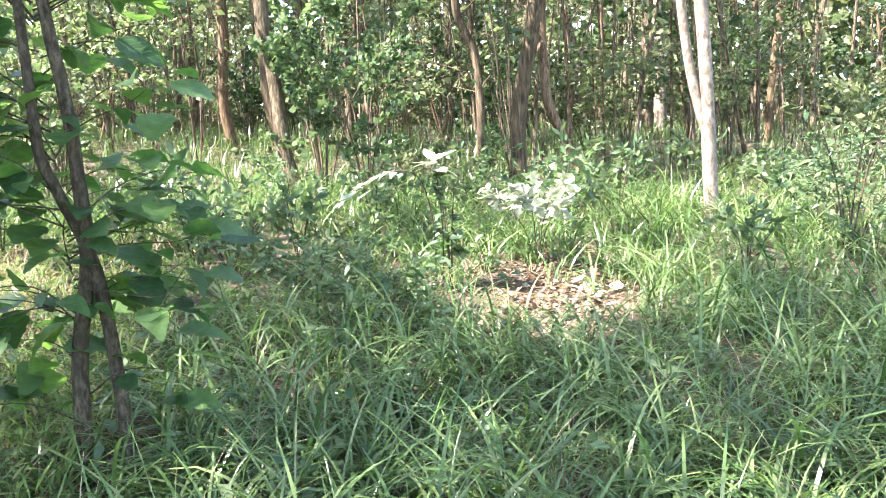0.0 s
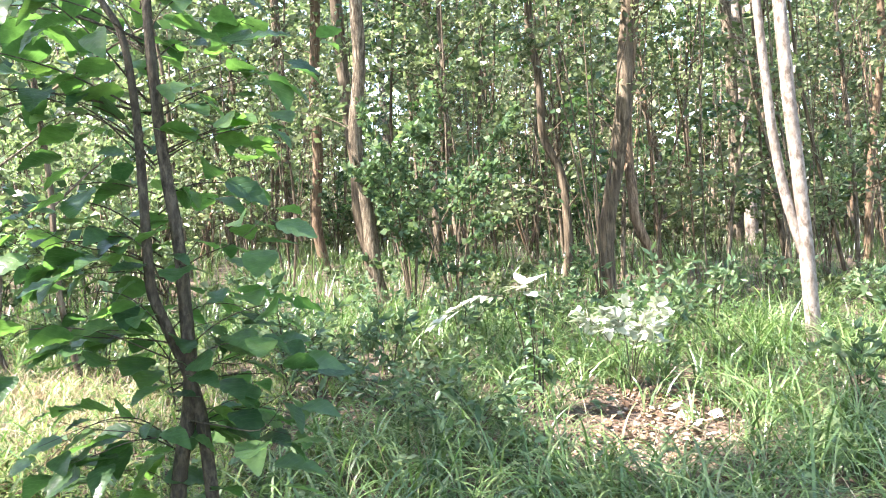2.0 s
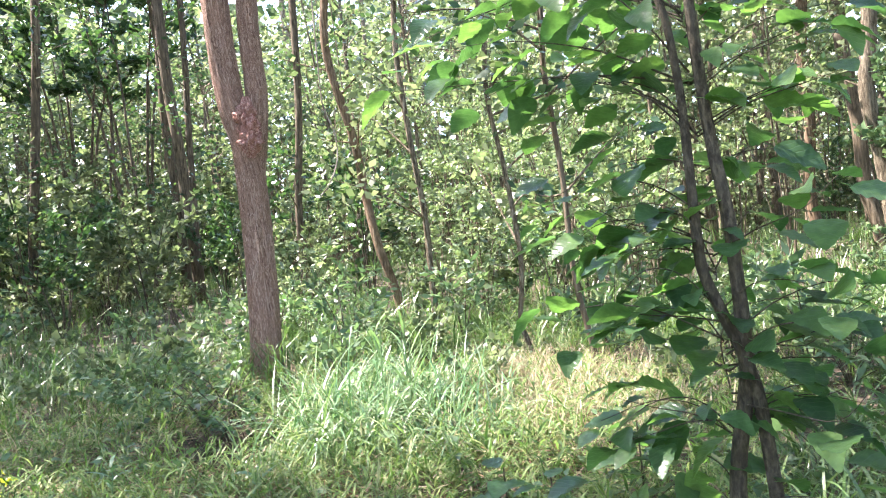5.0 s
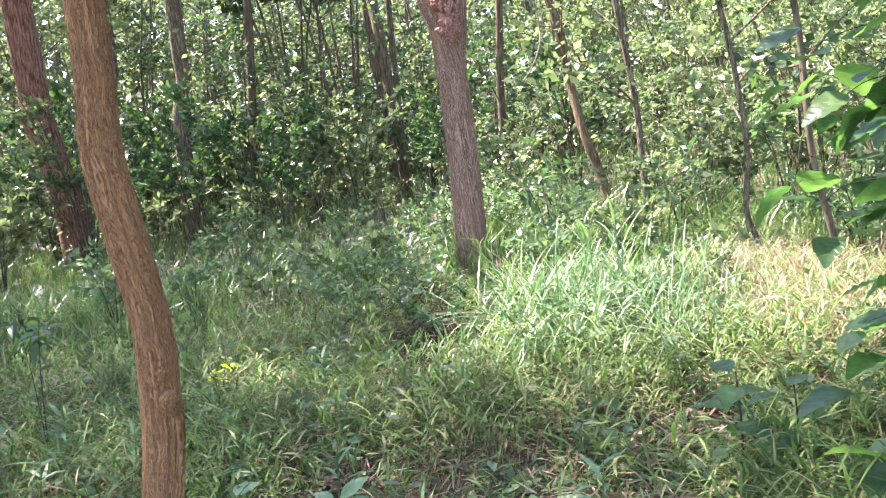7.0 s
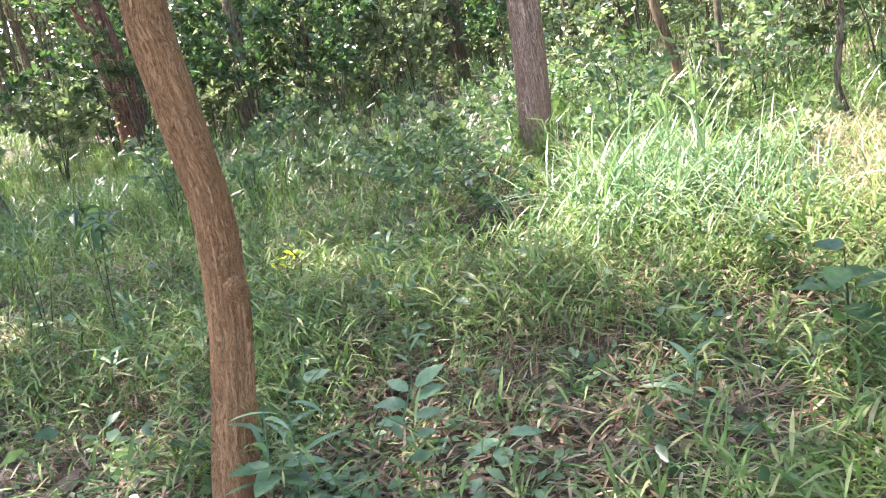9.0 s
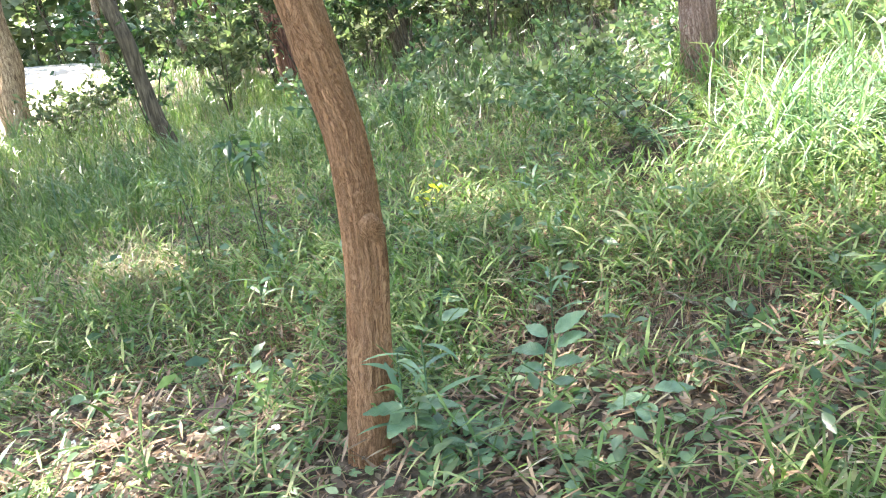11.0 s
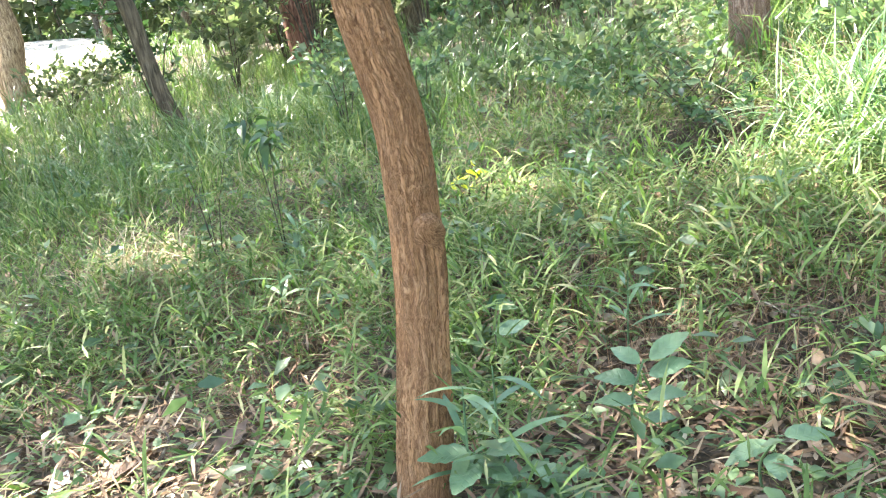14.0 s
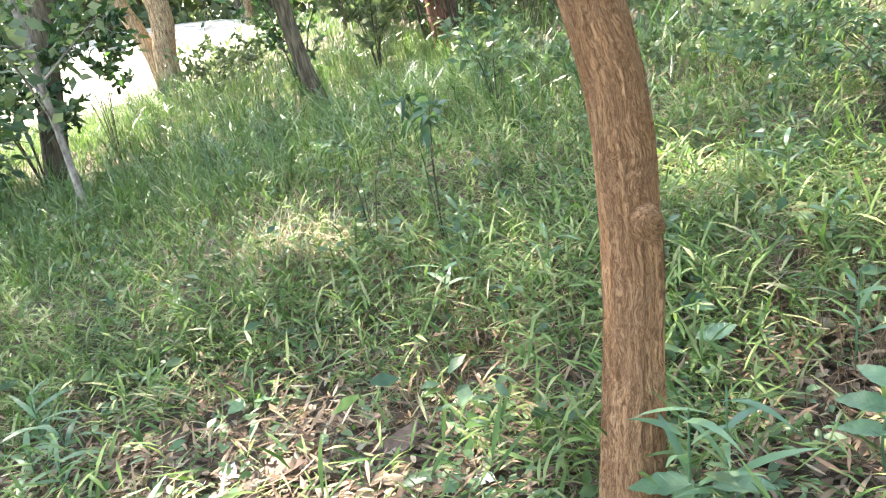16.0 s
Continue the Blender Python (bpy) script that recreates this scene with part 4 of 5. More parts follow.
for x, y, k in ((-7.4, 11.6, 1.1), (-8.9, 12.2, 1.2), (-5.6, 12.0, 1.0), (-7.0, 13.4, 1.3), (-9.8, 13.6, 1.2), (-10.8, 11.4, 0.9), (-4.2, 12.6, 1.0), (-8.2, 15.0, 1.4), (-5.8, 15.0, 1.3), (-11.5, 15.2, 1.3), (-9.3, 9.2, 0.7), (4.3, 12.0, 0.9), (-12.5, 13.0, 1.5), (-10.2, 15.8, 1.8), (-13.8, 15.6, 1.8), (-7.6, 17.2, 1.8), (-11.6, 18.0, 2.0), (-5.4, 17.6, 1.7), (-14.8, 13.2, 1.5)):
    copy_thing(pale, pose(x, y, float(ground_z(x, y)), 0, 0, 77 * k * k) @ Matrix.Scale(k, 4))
bush("small bush in sunlit grass", -5.4, 7.9, 1.1, 0.6, 300, 0.12, M_LEAF, stems=5)
bush("small bush in sunlit grass", -4.6, 8.3, 1.3, 0.7, 360, 0.12, M_LEAF, stems=5)

bush("leafy green bush screening the rust-red trunk", -11.7, 3.2, 2.8, 0.9, 1300, 0.12, M_LEAF, stems=5, low=0.45, secs=0)
bush("tall airy shrub with yellow-green sunlit sprays", 3.1, 6.0, 1.5, 0.5, 300, 0.075, M_WEED, stems=4, low=0.45, secs=3, slim=0.34)
bush("leafy shrub in the shade beside the clearing", -9.6, -2.4, 1.3, 0.9, 900, 0.1, M_LEAF, stems=5, secs=0)
bush("small tree with layered light green leaves in the sun", -4.6, 7.6, 1.25, 0.6, 620, 0.09, M_SEEDLOW, M_SAPBARK, stems=4, low=0.55, up=0.1, secs=2, slim=0.5, flat=2.5)
bush("fern-like bush of pale leaflets beside the grey-pink tree", -7.0, 6.2, 0.62, 0.5, 300, 0.11, M_SEEDLOW, stems=9, low=0.35, up=0.3, secs=3, slim=0.26, flat=2.0)
bush("hanging glossy foliage of the dark tree's low boughs", -11.2, -0.95, 2.5, 1.0, 1100, 0.13, M_DARKLEAF, M_DARKBARK, stems=6, low=0.35, secs=0, slim=0.5, girth=0.4)
bush("dark leafy weed overhanging the hollow", -4.92, 3.52, 0.36, 0.34, 260, 0.06, M_DARKLEAF, stems=7, low=0.4, up=0.1, flat=2.0)
# a thin creeper hanging free
vine = thing("vine", -5.03, 4.78, 3.2, "thin pale creeper hanging in the shade with few leaves", "vine")
VPTS = [(-0.5, 0.1, 4.2), (-0.1, 0.05, 1.6), (0, 0, 0), (0.01, 0.01, -0.23), (0.06, 0.06, -0.45), (0.06, 0.06, -0.68), (0, 0, -0.87), (-0.05, -0.05, -0.95)]
v, f = tube(VPTS, [0.006] * 8, 6, 6)
part("stem", mesh("stem", v, f, M_WHITEBARK), vine)
p = np.array([(0.0, 0.0, 0.1 - 0.14 * k) for k in range(6)])
v, f = leaves(p, rand_dirs(6, -0.3, 0.4), rand_dirs(6, 0.8), rng.uniform(0.06, 0.09, 6), rng.uniform(0.045, 0.06, 6), 0.2, 0.2, 3)
part("foliage", mesh("foliage", v, f, M_SEEDLEAF), vine)

# ---- the big-leaved sapling ----
SX, SY = -1.16, 2.70
SZ = float(ground_z(SX, SY))
sapling = thing("sapling", SX, SY, SZ, "young broad-leaved tree with two grey stems", "sapling")
STEM_A = [(-0.05, -0.05, -0.12), (-0.04, -0.04, 0.46), (0.015, -0.01, 0.81), (0.02, -0.01, 1.04), (0.01, -0.02, 1.36), (-0.02, -0.03, 1.65), (-0.04, -0.04, 2.03), (-0.045, -0.04, 2.25), (-0.05, -0.04, 3.0)]
STEM_B = [(0.1, 0.0, -0.12), (0.06, 0.0, 0.61), (0.03, -0.01, 0.85), (-0.04, -0.03, 1.06), (-0.08, -0.05, 1.19), (-0.09, -0.05, 1.33), (-0.09, -0.06, 1.62), (-0.1, -0.06, 1.86), (-0.13, -0.07, 2.1), (-0.21, -0.1, 2.27), (-0.42, -0.18, 2.8)]
for pts, r in ((STEM_A, 0.026), (STEM_B, 0.022)):
    v, f = tube(pts, [r * (1.12 - 0.07 * k) for k in range(len(pts))], 20, 9, 0.16, 3.0, r * 900, 9.0)
    part("stem", mesh("stem", v, f, M_SAPBARK), sapling)


def big_leaf(droop, fold, wide):
    v, f = leaves(np.zeros((1, 3)), np.array([[1.0, 0, 0]]), np.array([[0, 0, 1.0]]), np.array([1.0]), np.array([wide]), droop, fold, 9, 0.78, 0.78)
    v = v + np.array([0, 0, 1]) * (0.02 * np.sin(v[:, :1] * 26) * np.abs(v[:, 1:2]) * 4)
    w, g = tube([(-0.22, 0, 0.03), (-0.1, 0, 0.02), (0, 0, 0)], [0.012, 0.011, 0.01], 5, 2)
    return joined([(v, f), (w, g)])


FORMS = ((0.2, 0.15, 0.66), (0.45, 0.25, 0.6), (0.1, 0.1, 0.72), (0.7, 0.2, 0.62))
SEED_LEAVES = [mesh("leaf", *big_leaf(dr * 0.5, fo, wi * 0.86), M_SEEDLEAF) for dr, fo, wi in FORMS]
LEAVES = [mesh("leaf", *big_leaf(dr, fo, wi), M_SAPLEAF) for dr, fo, wi in ((0.15, 0.2, 0.76), (0.3, 0.3, 0.7), (0.08, 0.15, 0.8), (0.45, 0.25, 0.72))]


def place_leaf(parent, p, heading, pitch, roll, size, k, forms=LEAVES):
    ob = part("leaf", forms[k % 4], parent)
    ob.matrix_local = Matrix.LocRotScale(p, Euler((roll, -pitch, heading)), (size, size, size))
    return ob


# side shoots: height, bearing, length, rise
SHOOTS = [(0.42, 200, 0.35, 0.1), (0.5, 350, 0.4, 0.1), (0.62, 100, 0.35, 0.2), (0.72, 225, 0.5, 0.05), (0.8, 20, 0.45, 0.1), (0.9, 180, 0.5, 0.15), (0.98, 345, 0.45, 0.1), (1.05, 0, 0.55, 0.1), (1.15, 215, 0.6, 0.15), (1.25, 130, 0.4, 0.2), (1.3, 345, 0.45, 0.15), (1.4, 190, 0.6, 0.15), (1.5, 232, 0.5, 0.2), (1.55, 25, 0.4, 0.25), (1.65, 170, 0.6, 0.2), (1.75, 350, 0.5, 0.3), (1.85, 200, 0.75, 0.3), (1.9, 5, 0.5, 0.3), (2.0, 160, 0.6, 0.35), (2.1, 230, 0.7, 0.3), (2.15, 355, 0.5, 0.3), (2.3, 185, 0.6, 0.4)]
SHOOTS += [(rng.uniform(0.4, 2.5), rng.choice([rng.uniform(150, 235), rng.uniform(-25, 65)]), rng.uniform(0.3, 0.6), rng.uniform(-0.1, 0.4)) for _ in range(28)]
SHOOTS += [(0.3 + 0.13 * k, rng.uniform(165, 220), rng.uniform(0.35, 0.6), rng.uniform(-0.1, 0.2)) for k in range(9)]
# long leafy branches that reach westward overhead
SHOOTS += [(1.9, 204, 1.05, 0.12), (2.15, 196, 1.0, 0.12), (1.75, 208, 0.7, 0.12), (1.85, 212, 0.85, 0.05), (2.1, 30, 0.7, 0.2), (1.7, 180, 0.75, 0.1), (2.3, 15, 0.7, 0.25)]
for h, bearing, length, rise in SHOOTS:
    a = radians(bearing + rng.normal(0, 12))
    h += rng.normal(0, 0.09)
    rise += rng.normal(0, 0.15)
    s = Vector((-0.02 - 0.03 * h, 0, h))
    e = s + Vector((math.cos(a) * length, math.sin(a) * length, rise * length))
    sag = Vector((rng.normal(0, 0.06), rng.normal(0, 0.06), rng.uniform(-0.09, 0.13) * (0.5 + length)))
    v, f = tube([tuple(s - Vector((0, 0, 0.05))), tuple(s.lerp(e, 0.3) + sag * 0.8), tuple(s.lerp(e, 0.65) + sag), tuple(e)], [0.0022 + 0.0026 * length, 0.002 + 0.001 * length, 0.0016, 0.001], 6, 4)
    branch = part("branch", mesh("branch", v, f, M_SAPBARK), sapling)
    count = 4 + int(length * 6)
    for k in range(count):
        u = 0.16 + 0.84 * k / (count - 1)
        p = s.lerp(e, u) + sag * (1 - (2 * u - 1) ** 2) + Vector((rng.normal(0, 0.06), rng.normal(0, 0.06), rng.normal(0.0, 0.07)))
        place_leaf(branch, p, a + (0.9 if k % 2 else -0.9) * (1 if k < count - 1 else 0.1) + rng.normal(0, 0.35), rng.uniform(-0.45, 0.25), rng.normal(0, 0.35), rng.uniform(0.09, 0.175), int(rng.integers(0, 4)))


def seedling(label, x, y, height, count, size, tilt=0.15, forms=SEED_LEAVES):
    z = float(ground_z(x, y))
    base = thing("seedling", x, y, z, label, "seedling", "broad-leaved seedlings")
    v, f = tube([(0, 0, -0.03), (0.01, 0.01, height * 0.5), (0.0, 0.02, height)], [0.006, 0.005, 0.003], 6, 4)
    part("stem", mesh("stem", v, f, M_SAPBARK), base)
    a = rng.uniform(0, 6.28)
    for k in range(count):
        u = 1 - 0.75 * k / count
        a += 2.4
        place_leaf(base, Vector((0.02 * math.cos(a), 0.02 * math.sin(a), height * u)), a, rng.uniform(-0.3, 0.35) + tilt, rng.normal(0, 0.25), size * rng.uniform(0.75, 1.15), int(rng.integers(0, 4)), forms)
    return base


for x, y, h, c, s in ((-2.9, 1.04, 0.07, 8, 0.085), (-2.86, 1.2, 0.06, 7, 0.08), (-2.98, 1.14, 0.08, 6, 0.085), (-2.8, 1.09, 0.05, 6, 0.075), (-3.55, 1.35, 0.17, 3, 0.12), (-4.35, 0.1, 0.1, 5, 0.08), (-3.1, 0.12, 0.07, 5, 0.08), (-3.15, 0.3, 0.06, 5, 0.075), (-3.25, 0.55, 0.05, 5, 0.07), (-3.83, 1.47, 0.14, 3, 0.13), (-3.35, 0.62, 0.07, 4, 0.07)):
    seedling("broad-leaved seedling rising from the forest floor", x, y, h, c, s)


def leaning_seedling(label, x, y, rows):
    """A single leaning stem with leaves in opposite pairs; rows: height, heading, pitch, roll, size."""
    base = thing("seedling", x, y, float(ground_z(x, y)), label, "seedling", "broad-leaved seedlings")
    top = max(r[0] for r in rows)
    v, f = tube([(0, 0, -0.03), (-0.01, 0.0, top * 0.5), (0.02, 0.03, top)], [0.004, 0.0034, 0.0025], 8, 5)
    part("stem", mesh("stem", v, f, M_SEEDLEAF), base, "thin pale green stem")
    for k, (h, heading, pitch, roll, size) in enumerate(rows):
        w = h / top
        place_leaf(base, Vector((0.02 * w + 0.15 * size * math.cos(heading), 0.03 * w + 0.15 * size * math.sin(heading), h)), heading, pitch, roll, size, k, SEED_LEAVES)
    return base


leaning_seedling("seedling with opposite ribbed light green leaves", -2.96, 1.46, ((0.25, 1.2, 0.55, 0.35, 0.115), (0.235, 3.4, 0.4, -0.35, 0.095), (0.215, 0.6, 0.4, 0.35, 0.115), (0.185, 3.8, 0.3, -0.35, 0.11), (0.155, 0.5, 0.25, 0.3, 0.105), (0.13, 4.0, 0.2, -0.3, 0.1), (0.09, 0.7, 0.1, 0.2, 0.08)))
leaning_seedling("low seedling with broad level leaves beside the trunk", -2.97, 0.98, ((0.17, 4.2, 0.05, -0.1, 0.13), (0.165, 1.1, 0.1, 0.1, 0.125), (0.15, 5.4, 0.0, 0.0, 0.12), (0.12, 2.6, 0.0, -0.1, 0.1), (0.14, 0.3, 0.0, 0.0, 0.1)))
leaning_seedling("seedling with drooping bluish leaves in the litter", -2.62, 1.56, ((0.14, 1.3, -0.1, 0.1, 0.12), (0.13, 4.4, -0.1, -0.1, 0.11), (0.11, 5.6, 0.0, 0.0, 0.1), (0.1, 2.8, 0.0, 0.0, 0.09)))


for x, y, h, c, s in ((-2.2, 2.75, 0.42, 7, 0.14), (-2.02, 2.82, 0.36, 7, 0.14), (-1.8, 3.2, 0.5, 8, 0.15)):
    seedling("dark green seedling shaded by the young tree", x, y, h, c, s, -0.1, LEAVES)


def arching_spray(label, x, y, pts, size, mat):
    """A thin arching shoot with leaflets in pairs along its outer half."""
    z = float(ground_z(x, y))
    base = thing("shrub", x, y, z, label, "shrub")
    line = [Vector(q) - Vector((x, y, z)) for q in pts]
    v, f = tube([(0, 0, -0.03)] + [tuple(q) for q in line], [0.006, 0.005, 0.004, 0.003, 0.0025, 0.002][:len(pts) + 1], 6, 6)
    part("stem", mesh("stem", v, f, M_SAPBARK), base)
    for k in range(26):
        u = 0.2 + 0.8 * (k // 2) / 12
        j = min(int(u * (len(line) - 2)), len(line) - 3) + 1
        w = u * (len(line) - 2) - (j - 1)
        along = line[j + 1] - line[j]
        a = math.atan2(along.y, along.x) + (0.95 if k % 2 else -0.95) + rng.normal(0, 0.12)
        place_leaf(base, line[j].lerp(line[j + 1], w), a, rng.uniform(-0.25, 0.1), rng.normal(0, 0.2), size * rng.uniform(0.8, 1.15), k, mat)
    return base


# leaflets with the sun's glare painted in as a whitish colour
GLARE_LEAVES = [mesh("leaf", *big_leaf(dr * 0.5, fo, wi * 0.62), M_GLARELEAF) for dr, fo, wi in FORMS]
arching_spray("arching shoot of leaflets painted pale for the sun", 0.02, 5.4, ((0.02, 5.35, 0.9), (-0.06, 5.25, 1.22), (-0.24, 5.18, 1.27), (-0.4, 5.2, 1.2), (-0.55, 5.23, 1.08)), 0.1, GLARE_LEAVES)
whorl = thing("shrub", 0.06, 5.22, float(ground_z(0.06, 5.22)), "slender shrub topped by a whorl of long leaves painted sunlit", "shrub")
v, f = tube([(0, 0, -0.03), (0.02, 0.0, 0.45), (-0.01, -0.02, 0.88)], [0.007, 0.005, 0.003], 7, 6)
part("stem", mesh("stem", v, f, M_SAPBARK), whorl)
for k in range(9):
    place_leaf(whorl, Vector((-0.01, -0.02, 0.88 - 0.025 * (k // 3))), 0.4 + 0.78 * k, 0.45 - 0.25 * (k // 3), rng.normal(0, 0.2), rng.uniform(0.15, 0.2), k, GLARE_LEAVES)
for k in range(16):
    place_leaf(whorl, Vector((0.01, -0.01, 0.78 - 0.035 * k)), 2.4 * k, rng.uniform(-0.2, 0.3), rng.normal(0, 0.3), rng.uniform(0.07, 0.11), k, SEED_LEAVES)


def bamboo_shoot(x, y, height, count):
    """A few tall lance leaves beside the trunk."""
    base = thing("bamboo_shoot", x, y, float(ground_z(x, y)), "pale green bamboo shoot with long lance-shaped leaves", "bamboo", "bamboo shoots")
    v, f = tube([(0, 0, -0.02), (0.01, 0.01, height * 0.5), (0.02, 0.02, height)], [0.004, 0.003, 0.002], 6, 4)
    part("culm", mesh("culm", v, f, M_SEEDLEAF), base)
    for k in range(count):
        a = 2.4 * k + x * 9
        v, f = blades(np.array([[0.01, 0.01, height * (0.35 + 0.65 * k / count)]]), np.array([a]), np.array([rng.uniform(0.3, 1.0)]), np.array([rng.uniform(0.12, 0.2)]), np.array([rng.uniform(0.016, 0.024)]), np.array([rng.uniform(0.6, 1.5)]), 6, True)
        part("leaf", mesh("leaf", v, f, M_SEEDLEAF), base)
    return base


for x, y, h, k in ((-2.98, 0.98, 0.34, 7), (-2.95, 1.05, 0.38, 7), (-3.4, 1.75, 0.3, 8), (-3.9, 2.1, 0.28, 7), (-4.5, 1.3, 0.25, 7), (-3.6, -0.2, 0.2, 6), (-2.4, 2.2, 0.25, 8), (-4.5, -0.6, 0.22, 9), (-4.62, -0.64, 0.26, 9), (-4.4, -0.52, 0.2, 9), (-4.3, -0.6, 0.18, 8), (-4.2, -0.5, 0.16, 7), (-4.4, 2.3, 0.3, 8), (-3.7, 2.7, 0.25, 8), (-5.0, 1.1, 0.3, 8), (-4.6, 0.9, 0.25, 8)):
    bamboo_shoot(x, y, h, k)

def reed(x, y, height):
    """A tall stalk with a few upright broad blades."""
    base = thing("reed", x, y, float(ground_z(x, y)), "tall dark green reed standing out of the grass clump", "reed", "reeds in the grass")
    v, f = tube([(0, 0, -0.02), (0.01, 0.0, height * 0.5), (0.03, 0.01, height)], [0.006, 0.005, 0.002], 6, 5)
    part("stalk", mesh("stalk", v, f, M_SEEDLOW), base)
    for k in range(6):
        v, f = blades(np.array([[0.01, 0.0, height * (0.25 + 0.12 * k)]]), np.array([2.4 * k + y]), np.array([rng.uniform(1.0, 1.4)]), np.array([rng.uniform(0.25, 0.42)]), np.array([rng.uniform(0.014, 0.022)]), np.array([rng.uniform(0.3, 1.6)]), 7, True)
        part("leaf", mesh("leaf", v, f, M_SEEDLOW), base)
    return base


for x, y, h in ((-4.12, 4.2, 0.85), (-4.0, 4.32, 0.95), (-3.75, 4.05, 0.7), (-4.35, 4.4, 0.75)):
    reed(x, y, h)

# ---- grass, weeds and litter ----
BARE = [(-3.75, 0.25, 0.8), (-2.9, 2.2, 0.5), (0.75, 4.9, 0.6), (0.85, 5.7, 0.5), (-2.4, 1.75, 0.42), (-3.4, 1.75, 0.35), (-2.6, 3.0, 0.3), (-4.3, -0.4, 0.5), (-4.8, 3.3, 0.25), (-2.85, 0.75, 0.4), (-2.6, 0.6, 0.5)]
LITTER = [q for q in BARE[:-2] if q[0] != -4.8]
LITTER += [(-2.95, 1.6, 0.3), (-2.7, 1.3, 0.2), (-3.35, 0.5, 0.3)]
BARE += [(-2.83, 1.12, 0.4), (-2.95, 1.5, 0.4), (-2.6, 1.55, 0.4), (-3.2, 1.65, 0.3), (-2.3, 2.1, 0.5), (-3.35, 0.55, 0.35), (-4.7, 3.3, 0.32), (-4.48, 3.14, 0.26), (1.2, 5.4, 0.4), (0.4, 4.7, 0.35)]


def bare(x, y):
    s = np.zeros(len(x))
    for a, b, r in BARE:
        s = np.maximum(s, np.clip(1.5 - np.hypot(x - a, y - b) / r, 0, 1))
    return s


def off_path(x, y):
    """How far a place lies from the line that the walk follows."""
    t = np.clip((x * -1.6 + y * 0.3) / (1.6 ** 2 + 0.3 ** 2), 0, 1)
    return np.hypot(x + 1.6 * t, y - 0.3 * t)


def sow(count, near, far, lo=-62, hi=132, power=1.0):
    """Places in the seen sector, thinning outwards."""
    b = np.radians(rng.uniform(lo, hi, count))
    d = near + (far - near) * rng.random(count) ** power
    x, y = -0.9 - d * np.sin(b), 0.3 + d * np.cos(b)
    ok = off_path(x, y) > 1.25
    return x[ok], y[ok]


def tufts(x, y, per, spread):
    x, y = np.repeat(x, per), np.repeat(y, per)
    return x + rng.normal(0, spread, len(x)), y + rng.normal(0, spread, len(y))


def lush(x, y):
    """Long soft grass to the east and north, short bamboo grass to the west."""
    s = np.clip((x + 1.5) * 1.4, 0, 1)
    s = np.maximum(s, 0.4 * np.clip(1.5 - np.hypot((x + 4.3) / 1.1, (y - 4.1) / 0.9), 0, 1))
    s = s * (1 - 0.75 * np.clip(1.5 - np.hypot(x + 3.2, y - 4.9) / 0.8, 0, 1))
    return np.maximum(s, np.clip((np.hypot(x + 1, y) - 6.5) / 2, 0, 1))


def grass(name, label, x, y, ln, wd, mat, el=(0.9, 1.5), bend=(0.9, 2.2), segs=4):
    m = len(x)
    p = np.stack([x, y, ground_z(x, y) - 0.01], -1)
    v, f = blades(p, rng.uniform(0, 6.28, m), rng.uniform(*el, m), ln, wd, rng.uniform(*bend, m), segs)
    return tagged(new(name, mesh(name, v, f, mat)), label, "grass", kind="stuff")


x, y = sow(3900, 1.3, 9.0)
keep = rng.random(len(x)) < lush(x, y) * (1 - 0.9 * bare(x, y))
x, y = tufts(x[keep], y[keep], 13, 0.035)
tall = 1 + 0.15 * np.clip(1.3 - np.hypot(x + 4.3, y - 3.9), 0, 1) + 0.25 * np.clip((x - 0.8) / 2, 0, 1)
grass("long_grass", "long arching green grass in soft tufts", x, y, rng.uniform(0.26, 0.74, len(x)) * tall, rng.uniform(0.005, 0.02, len(x)), M_GRASS, (0.9, 1.5), (1.1, 3.0), 6)
x, y = sow(5600, 6.5, 26, power=1.0)
keep = ~((x < -19) & (y > -8) & (y < 0.8))
x, y = tufts(x[keep], y[keep], 8, 0.12)
grass("far_grass", "tall grass under the trees farther off", x, y, rng.uniform(0.3, 0.72, len(x)), rng.uniform(0.01, 0.02, len(x)), M_GRASS, segs=2)
x, y = sow(480, 1.5, 9)
keep = (x > -1.5) | (np.hypot(x + 1.5, y) > 4.5)
x, y = x[keep], y[keep]
x, y = tufts(x, y, 9, 0.08)
grass("dry_grass", "straw-coloured dead grass among the green", x, y, rng.uniform(0.2, 0.5, len(x)), rng.uniform(0.003, 0.007, len(x)), M_DRYGRASS, (0.3, 1.4), (0.3, 1.8), 3)
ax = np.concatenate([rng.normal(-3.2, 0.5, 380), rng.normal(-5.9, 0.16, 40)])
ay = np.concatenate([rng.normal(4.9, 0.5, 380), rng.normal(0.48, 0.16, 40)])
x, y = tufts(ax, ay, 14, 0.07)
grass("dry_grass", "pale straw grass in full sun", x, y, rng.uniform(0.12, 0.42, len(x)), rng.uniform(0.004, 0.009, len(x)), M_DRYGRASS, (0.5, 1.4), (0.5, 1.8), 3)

x, y = sow(1500, 1.3, 8.0, 15, 132)
x, y = tufts(x, y, 8, 0.09)
grass("dead_stalks", "reddish brown dead stalks lying between the grass", x, y, rng.uniform(0.06, 0.24, len(x)), rng.uniform(0.002, 0.005, len(x)), M_BROWNGRASS, (-0.05, 0.8), (0.0, 0.9), 3)
x, y = sow(2800, 1.3, 9.5, 2, 132)
keep = rng.random(len(x)) < (1 - 0.6 * lush(x, y)) * (1 - 0.95 * bare(x, y))
x, y = tufts(x[keep], y[keep], 9, 0.08)
